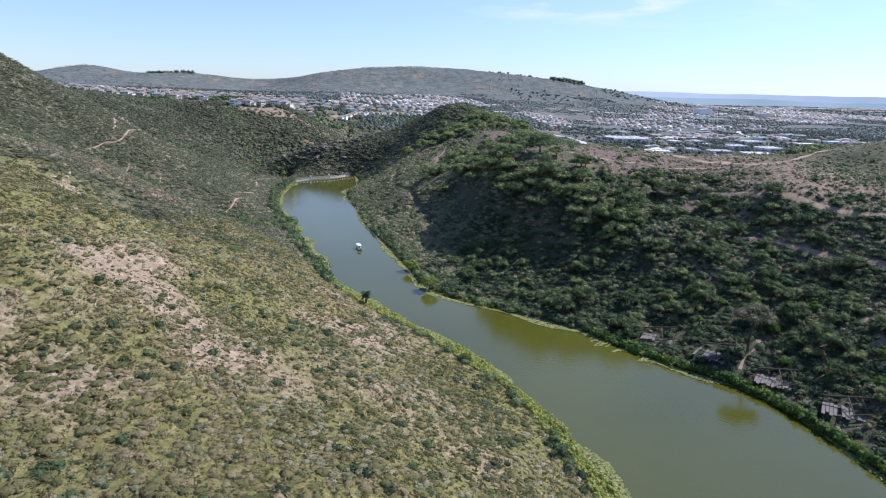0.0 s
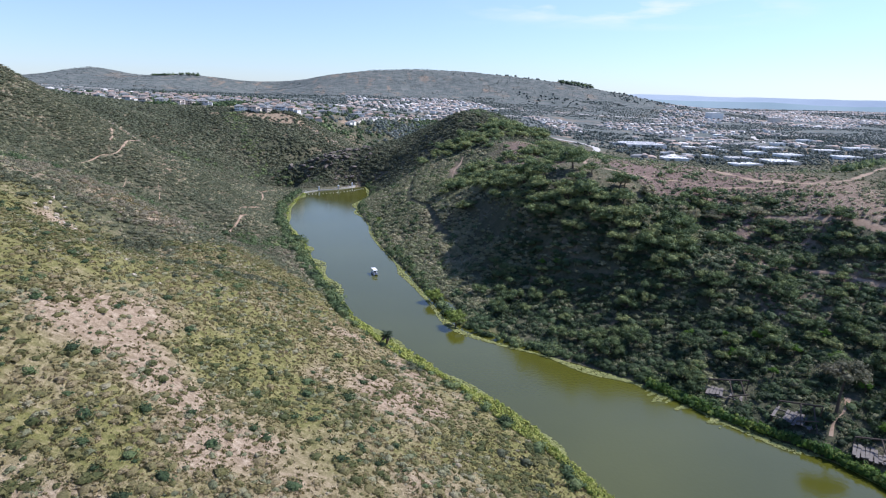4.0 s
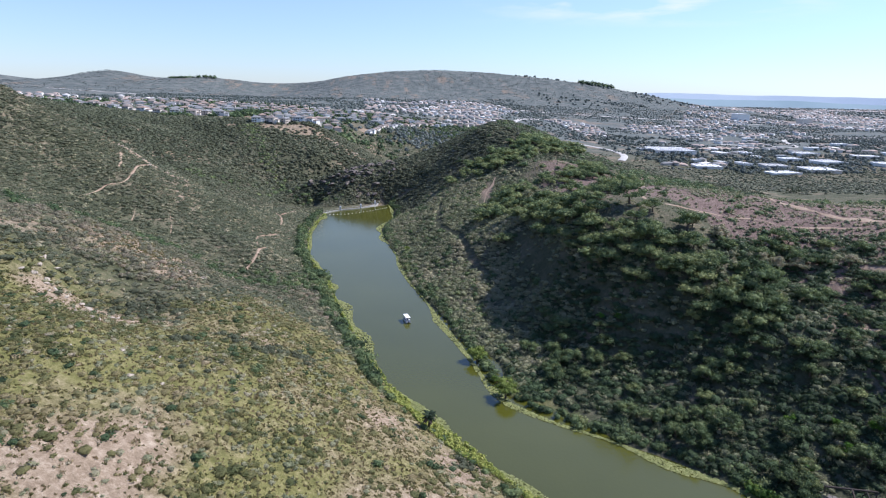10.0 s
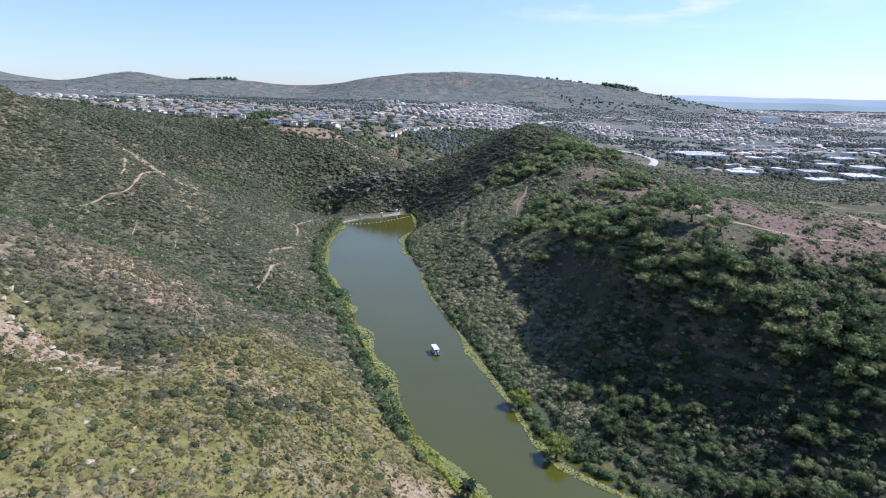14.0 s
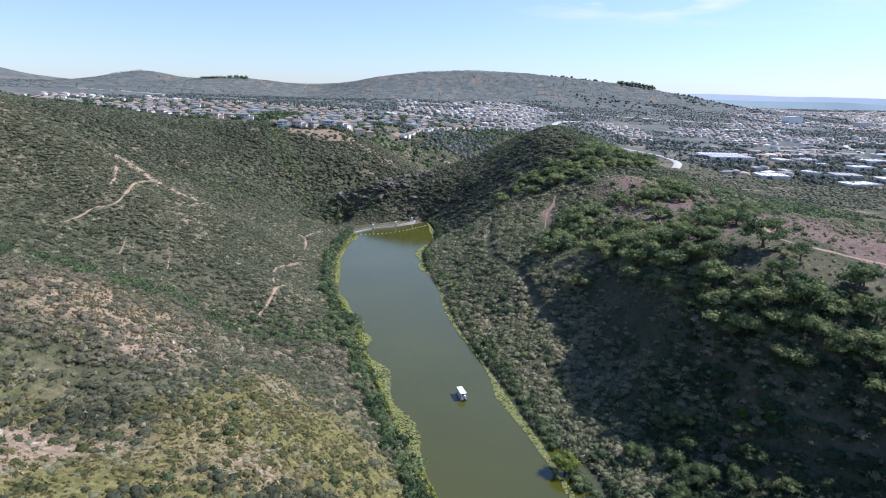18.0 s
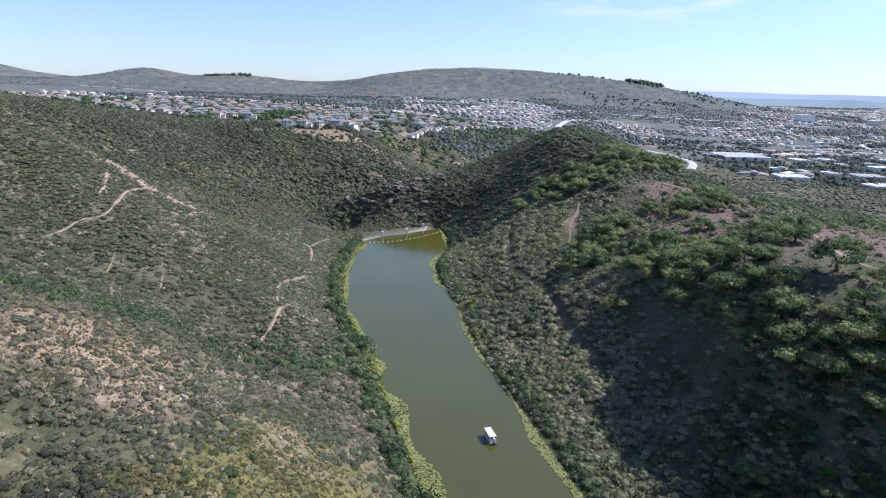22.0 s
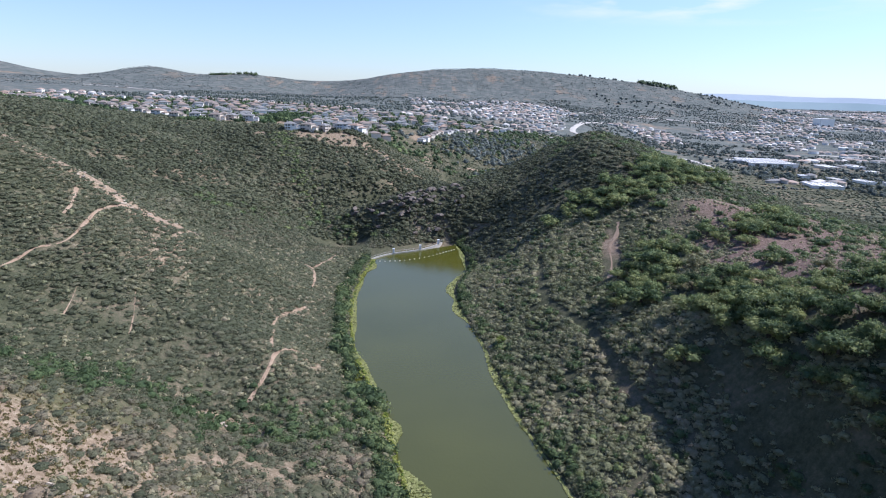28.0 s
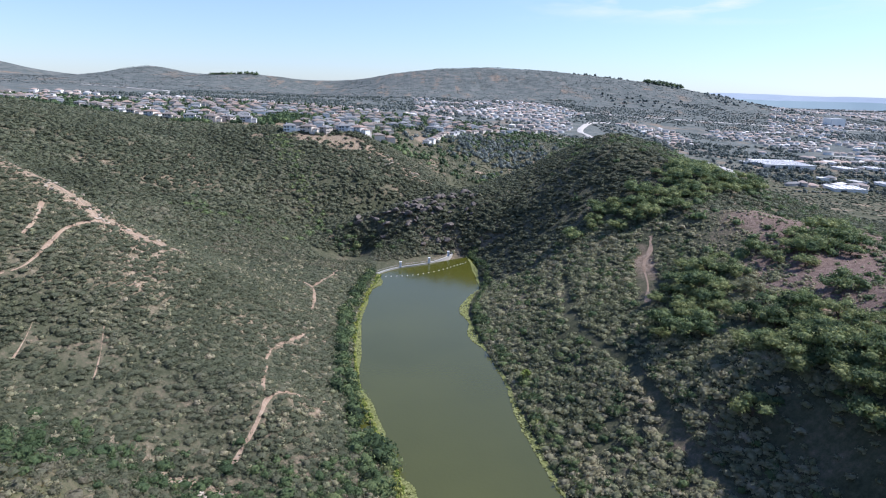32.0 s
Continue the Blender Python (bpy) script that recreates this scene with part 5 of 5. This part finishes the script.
def hip_roof(w, d, h, eave, z):
    bm = bmesh.new()
    x, y = w / 2 + eave, d / 2 + eave
    r = max(0.5, (w - d) / 2) if w > d else 0.5
    lo = [bm.verts.new(v) for v in ((-x, -y, z), (x, -y, z), (x, y, z), (-x, y, z))]
    ed = [bm.verts.new((v.co.x, v.co.y, z + 0.2)) for v in lo]
    a, b = bm.verts.new((-r, 0, z + h)), bm.verts.new((r, 0, z + h))
    bm.faces.new(lo[::-1])
    for k in range(4):
        bm.faces.new((lo[k], lo[(k + 1) % 4], ed[(k + 1) % 4], ed[k]))
    bm.faces.new((ed[0], ed[1], b, a))
    bm.faces.new((ed[1], ed[2], b))
    bm.faces.new((ed[2], ed[3], a, b))
    bm.faces.new((ed[3], ed[0], a))
    return bm


def house(kind, wall, roof, full=True):
    """A two-storey house whose front looks to -y."""
    w, d, h = ((9.5, 8, 4.5), (10.5, 8.5, 4.6), (9, 7.5, 4.3), (11.5, 8, 2.9))[kind]
    t = thing("house", "two-storey stucco house with a hipped tile roof at the suburb's edge" if kind < 3 else "single-storey stucco house with a hipped tile roof", "house", "houses on the mesa")
    part("wall", joined([box_bm(w, d, h + 1.5, (0, 0, h / 2 - 0.75), 0.05), box_bm(4.0, d * 0.75, 2.7 + 1.5, (w / 2 + 1.9, 0.6, 0.6), 0.05)]), STUCCO[wall], t)
    part("roof", joined([hip_roof(w, d, 2.0, 0.5, h + 0.004)]), TILES[roof], t)
    low = hip_roof(4.2, d * 0.75, 1.1, 0.35, 2.7)
    bmesh.ops.translate(low, vec=(w / 2 + 1.9, 0.6, 0.004), verts=low.verts)
    part("garage_roof", low, TILES[roof], t)
    if full:
        for lev in ((1.3, 3.5) if kind < 3 else (1.4,)):
            for x in (-w / 2 + 1.3, -w / 2 + 3.5) + ((w / 2 - 2.5,) if lev > 3 else ()):
                win = part("window", box_bm(1.5, 0.10, 1.1, (x, -d / 2 - 0.06, lev), 0.01), GLASS, t)
                part("frame", joined([box_bm(1.7, 0.08, 0.12, (x, -d / 2 - 0.09, lev + s * 0.6), 0.01) for s in (-1, 1)]), STUCCO[0], win)
            part("side_window", box_bm(0.10, 1.5, 1.2, (-w / 2 - 0.06, 0, lev), 0.01), GLASS, t)
        part("garage_door", box_bm(3.0, 0.08, 2.0, (w / 2 + 1.9, 0.6 - d * 0.375 - 0.05, 1.0), 0.01), STUCCO[0], t)
        part("chimney", box_bm(0.9, 0.9, 1.8, (-w / 4, 1.3, h + 1.4), 0.03), STUCCO[wall], t)
    return t


def island_tones(name, stops, rough=0.9):
    """Each house of a joined row takes a tone of its own."""
    m, n, l, b = mat(name, rough, 0, 0.2)
    geo = n.new("ShaderNodeNewGeometry")
    r = ramp(n, stops)
    r.color_ramp.interpolation = "CONSTANT"
    l.new(geo.outputs["Random Per Island"], r.inputs[0])
    l.new(r.outputs[0], b.inputs["Base Color"])
    return m


WALL_TONES = island_tones("stucco_tones", [(0.0, (0.78, 0.75, 0.70)), (0.25, (0.60, 0.53, 0.45)), (0.45, (0.50, 0.46, 0.42)), (0.6, (0.85, 0.83, 0.79)), (0.85, (0.66, 0.57, 0.48))])
ROOF_TONES = island_tones("roof_tones", [(0.0, (0.24, 0.225, 0.215)), (0.25, (0.33, 0.27, 0.235)), (0.5, (0.21, 0.205, 0.20)), (0.68, (0.42, 0.32, 0.265)), (0.88, (0.62, 0.59, 0.55))])
hrng = np.random.default_rng(33)
NEAR_HOUSES = [house(k % 3, (0, 1, 2, 3, 0, 1)[k], (0, 1, 0, 0, 2, 1)[k]) for k in range(6)]
PLAIN_HOUSES = [house(k % 4, (0, 1, 2, 3, 1, 0, 2, 1)[k], (0, 1, 2, 0, 1, 0, 2, 1)[k], False) for k in range(8)]
spots = []
used = set()


def settle(src, x, y, turn, size=1.0):
    z = float(height(x, y)) + 0.2
    m = pose(x, y, z, 0, 0, turn)
    spots.append((x, y))
    if src.name not in used:
        used.add(src.name)
        src.matrix_world = m
        o = src
    else:
        o = copy_thing(src, m)
    o.scale = (size, size, size)
    return o


for k, (x, y, turn) in enumerate([(-73, 460, 12), (-61, 461, -22), (-50, 463, 60), (-39, 466, 20), (-29, 470, -35), (-160, 492, -14), (-147, 494, 12), (-133, 497, -8), (-122, 500, 76), (-110, 500, 4), (-176, 503, -22), (-192, 512, -25), (-208, 524, -25), (-226, 540, -30), (-248, 552, -30), (-272, 566, -28)]):
    settle(NEAR_HOUSES[k % 6], x, y, turn, 0.8)
front_row = along([(22, 590), (52, 670), (120, 772), (206, 902)], 24)
for k, (x, y) in enumerate(front_row):
    settle(PLAIN_HOUSES[(k * 5) % 8], float(x), float(y) + 2.0 * (k % 2), 68 + 90 * (k % 3) + hrng.uniform(-15, 15), 0.7)
row = 0
for yy in np.arange(492, 840, 22):
    row += 1
    for xx in np.arange(-420, 260, 15.5):
        x, y = xx + hrng.uniform(-3, 3) + 6 * (row % 2), yy + hrng.uniform(-3, 3) + 0.05 * xx
        z = float(height(x, y))
        inside = z > 21 and not (-108 < x < -76 and y < 620) and y > 478 - 0.38 * min(x + 60, 0) and y > town_front(x) and (x > -250 or hrng.uniform() < 0.35)
        if inside and len(spots) < 285 and all((x - a) ** 2 + (y - b) ** 2 > 13**2 for a, b in spots) and fbm(np.array(x), np.array(y), 90, 2, 60) > -0.38:
            settle(PLAIN_HOUSES[int(hrng.integers(0, 8))], x, y, 90 * int(hrng.integers(0, 4)) + 20 + hrng.uniform(-22, 22), hrng.uniform(0.68, 0.86))


def far_town(name, label, count, seed, spot, walls, roof, size=(6, 9)):
    """Houses too far off to tell apart singly, still each with walls and a pitched roof."""
    rng = np.random.default_rng(seed)
    x, y = spot(rng, count)
    z = height(x, y) - 0.5
    V, F, Fr, Vr = [], [], [], []
    for n, (a, b, c) in enumerate(zip(x, y, z)):
        w, d, h, g = rng.uniform(*size), rng.uniform(5.5, 8.0), rng.choice((2.4, 3.0, 4.2)), math.pi / 2 * rng.integers(0, 4) + rng.normal(0.25, 0.3)
        ca, sa = math.cos(g), math.sin(g)
        k = [(-w / 2, -d / 2), (w / 2, -d / 2), (w / 2, d / 2), (-w / 2, d / 2)]
        q = [(a + ca * u - sa * v, b + sa * u + ca * v) for u, v in k]
        V += [(u, v, c) for u, v in q] + [(u, v, c + h) for u, v in q]
        o = 8 * n
        F += [(o, o + 1, o + 5, o + 4), (o + 1, o + 2, o + 6, o + 5), (o + 2, o + 3, o + 7, o + 6), (o + 3, o, o + 4, o + 7)]
        q = [(a + ca * u * 1.1 - sa * v * 1.1, b + sa * u * 1.1 + ca * v * 1.1, c + h) for u, v in k]
        rd = [(a - ca * w * 0.25, b - sa * w * 0.25, c + h + 1.6), (a + ca * w * 0.25, b + sa * w * 0.25, c + h + 1.6)]
        Vr += q + rd
        o = 6 * n
        Fr += [(o, o + 1, o + 5, o + 4), (o + 2, o + 3, o + 4, o + 5), (o + 1, o + 2, o + 5, o + 5), (o + 3, o, o + 4, o + 4)]
    root = thing(name, label, "houses")
    tagged(root, kind="stuff")
    mesh_object("walls", V, F, walls, root)
    Vr = np.array(Vr)
    tri = [(f[0], f[1], f[2]) for f in Fr] + [(f[0], f[2], f[3]) for f in Fr if f[2] != f[3]]
    mesh_object("roofs", Vr, tri, roof, root)


def rows_spot(x0, x1, y0, y1, gap, ok):
    def spot(rng, count):
        xs, ys = np.meshgrid(np.arange(x0, x1, 12.0), np.arange(y0, y1, gap))
        xs, ys = (xs + rng.uniform(-3, 3, xs.shape)).ravel(), (ys + 12 * np.sin(xs / 90) + rng.uniform(-2, 2, ys.shape)).ravel()
        m = ok(xs, ys)
        return xs[m][:count], ys[m][:count]

    return spot


far_town("hillside_suburb", "rows of pale houses at the mountain's foot", 1500, 61, rows_spot(-320, 360, 860, 1480, 26, lambda x, y: (fbm(x, y, 120, 2, 3) > -0.15) & (x > -380) & (y > town_front(x)) & ((x > 20) | (y < 1000)) & (dist_to([(240, 1330), (330, 1240), (380, 1180), (330, 1120), (275, 1000), (262, 930), (285, 830)], x, y) > 16)), WALL_TONES, ROOF_TONES)
far_town("west_suburb", "pale houses on the far western ridge", 260, 62, rows_spot(-760, -330, 640, 1000, 26, lambda x, y: fbm(x, y, 110, 2, 4) > 0.12), WALL_TONES, ROOF_TONES)
far_town("east_suburb", "pale houses scattered on the far plain", 900, 63, rows_spot(480, 1600, 1180, 1900, 34, lambda x, y: (fbm(x, y, 160, 2, 5) > 0.02) & (x > 0.58 * y)), WALL_TONES, ROOF_TONES)
far_town("valley_suburb", "houses among trees across the valley", 300, 64, rows_spot(390, 900, 930, 1180, 30, lambda x, y: fbm(x, y, 100, 2, 6) > 0.1), WALL_TONES, ROOF_TONES)


far_town("plain_suburb", "pale houses on the far plain", 1600, 65, rows_spot(500, 3000, 1900, 3300, 70, lambda x, y: (fbm(x, y, 220, 2, 7) > 0.0) & (x > 0.42 * y)), WALL_TONES, ROOF_TONES, (8, 16))


far_town("estate_buildings", "small pale buildings between the warehouses", 110, 66, rows_spot(370, 930, 620, 930, 46, lambda x, y: fbm(x, y, 50, 2, 9) > 0.25), WALL_TONES, ROOF_TONES, (7, 18))


def warehouse(x, y, w, d, h, turn, tone, strips=0):
    z, h = float(height(x, y)) - 0.5, h * (0.75 if h < 10 else 1)
    t = thing("warehouse", "long low industrial building with a pale flat roof", "warehouse", "industrial estate", (x, y, z), turn)
    part("wall", box_bm(w, d, h, (0, 0, h / 2), 0.1), STUCCO[tone], t)
    part("roof", box_bm(w + 0.8, d + 0.8, 0.5, (0, 0, h + 0.254), 0.05), CONCRETE if tone == 3 else FLAT_ROOF, t, "pale flat roof")
    for s in (-1, 1):
        part("parapet", box_bm(w + 1, 0.4, 0.9, (0, s * (d / 2 + 0.35), h + 0.4)), STUCCO[tone], t)
    for k in range(strips):
        part("skylight", box_bm(1.4, d * 0.8, 0.3, (-w / 2 + (k + 0.5) * w / strips, 0, h + 0.66), 0.03), PIPE, t)
    for k in range(int(w / 14)):
        part("loading_door", box_bm(5, 0.2, min(3.5, h - 1), (-w / 2 + (k + 0.5) * 14, -d / 2 - 0.62, min(3.5, h - 1) / 2 + 0.3), 0.02), GLASS, t)


for args in [(452, 762, 55.4, 54.6, 6, -6, 0, 14), (416, 770, 14.5, 12.4, 4, 0, 3, 0), (412, 592, 27.7, 24.8, 4, -10, 0, 4), (520, 742, 15.8, 24.8, 4, 8, 1, 2), (560, 748, 13.2, 22.3, 4, -6, 0, 2), (456, 636, 9.2, 16.1, 4, 5, 3, 0), (480, 626, 11.2, 18.6, 4, 10, 0, 2), (505, 604, 27.7, 24.8, 4, -12, 3, 4), (572, 668, 26.4, 16.1, 5, 4, 0, 3), (470, 538, 33, 18.6, 3.4, 8, 0, 4), (530, 560, 34.3, 31, 5, -9, 1, 5), (600, 634, 33, 27.3, 5, 6, 0, 5), (660, 606, 29, 24.8, 5, -4, 0, 4), (640, 730, 30.4, 21.1, 5, 8, 0, 4), (712, 806, 26.4, 16.1, 5, 8, 0, 3), (700, 690, 30.4, 21.1, 5, -9, 1, 3), (776, 720, 33, 21.1, 5, -6, 0, 4), (612, 826, 22.4, 14.9, 5, 0, 3, 2), (948, 1380, 34, 26, 17, 5, 0, 0), (1085, 1330, 30, 20, 13, 5, 1, 0), (806, 866, 26.4, 17.4, 5, 5, 0, 3), (700, 960, 17.2, 9.9, 5, 12, 0, 0), (545, 700, 10.6, 8.7, 4, 20, 0, 0), (586, 706, 11.9, 8.7, 4, -15, 3, 0), (434, 655, 10.6, 7.4, 4, 0, 0, 0)]:
    warehouse(*args)


def wood(name, label, count, seed, spot, radius, tint, material=OAK, kinds=None, squash=(0.9, 1.4)):
    rng = np.random.default_rng(seed)
    x, y = spot(rng, count)
    z = height(x, y)
    r = rng.uniform(*radius, len(x))
    t = np.clip(tint + 0.2 * rng.normal(size=len(x)), 0.02, 0.98)
    tagged(plant_mesh(name, x, y, z - 0.1 * r, r, t, kinds or COARSE, material, seed, squash), label, "trees", kind="stuff")


def patchy(x0, x1, y0, y1, scale, level, seed):
    def spot(rng, count):
        x, y = rng.uniform(x0, x1, count), rng.uniform(y0, y1, count)
        m = fbm(x, y, scale, 3, seed) > level
        return x[m], y[m]

    return spot


wood("town_trees", "garden and street trees among the houses", 6000, 81, patchy(-420, 260, 500, 860, 40, -0.2, 81), (1.4, 3.4), 0.30)
wood("mesa_trees", "dark trees at the mesa's edge between the houses", 130, 92, lambda rng, n: (np.r_[rng.uniform(-108, -76, n - 30), rng.normal(-145, 6, 10), rng.normal(-134, 4, 10), rng.normal(-95, 25, 10)], np.r_[rng.uniform(500, 640, n - 30), rng.normal(482, 2, 10), rng.normal(481, 2, 10), rng.normal(484, 3, 10)]), (2.0, 4.2), 0.32, kinds=FINE)
# woods from here to the hollow mostly wear the haze-greyed leaf colour
wood("suburb_trees", "street trees of the far suburb", 6000, 82, patchy(-450, 420, 850, 1500, 60, -0.15, 82), (1.6, 3.4), 0.38, HAZED_TREE)
wood("valley_trees", "dark woods across the valley and the estate", 26000, 83, patchy(340, 1500, 560, 1560, 90, -0.12, 83), (1.1, 2.8), 0.36, HAZED_TREE, BARE)
wood("estate_trees", "dark trees between the industrial buildings", 3600, 90, patchy(370, 950, 540, 960, 40, 0.02, 90), (1.8, 4.4), 0.22, HAZED_TREE)
wood("plain_trees", "dark trees over the far plain", 9000, 93, patchy(500, 3000, 1500, 3400, 140, -0.1, 93), (3.0, 6.5), 0.42, HAZED_TREE, BARE)
wood("hollow_trees", "light green trees in the hollow behind the hill", 420, 84, lambda rng, n: (rng.normal(95, 45, n), rng.normal(640, 35, n)), (2.0, 4.0), 0.40, HAZED_TREE)
wood("ridge_trees", "dark line of trees on the mountain's shoulder", 90, 85, lambda rng, n: (rng.uniform(685, 790, n), 1850 - 0.62 * (rng.uniform(685, 790, n) - 690) + rng.uniform(-8, 8, n)), (4.5, 8.0), 0.2)
wood("summit_trees", "row of trees on the far western hilltop", 60, 86, lambda rng, n: (rng.uniform(-560, -420, n), 1955 + rng.uniform(-10, 10, n)), (3.0, 6.5), 0.2)
# leaf colour of the mountain scrub carries distance haze
wood("mountain_scrub", "dark scrub patches on the far mountain", 14000, 87, patchy(-1000, 1150, 1400, 2060, 160, -2.0, 87), (1.8, 3.4), 0.36, HAZED_SCRUB, BARE, squash=(0.3, 0.5))
wood("cypress_row", "row of dark cypresses behind the houses", 60, 88, lambda rng, n: (np.linspace(-250, -60, n), 830 + rng.uniform(-4, 4, n)), (1.6, 2.4), 0.15, squash=(2.4, 3.4))
wood("crest_hedge", "dense olive-green hedge beside the crest road", 60, 89, lambda rng, n: (np.linspace(205, 245, n) + rng.uniform(-1, 1, n), np.linspace(98, 118, n) + rng.uniform(-3, 3, n)), (1.8, 3.0), 0.6, kinds=FINE)
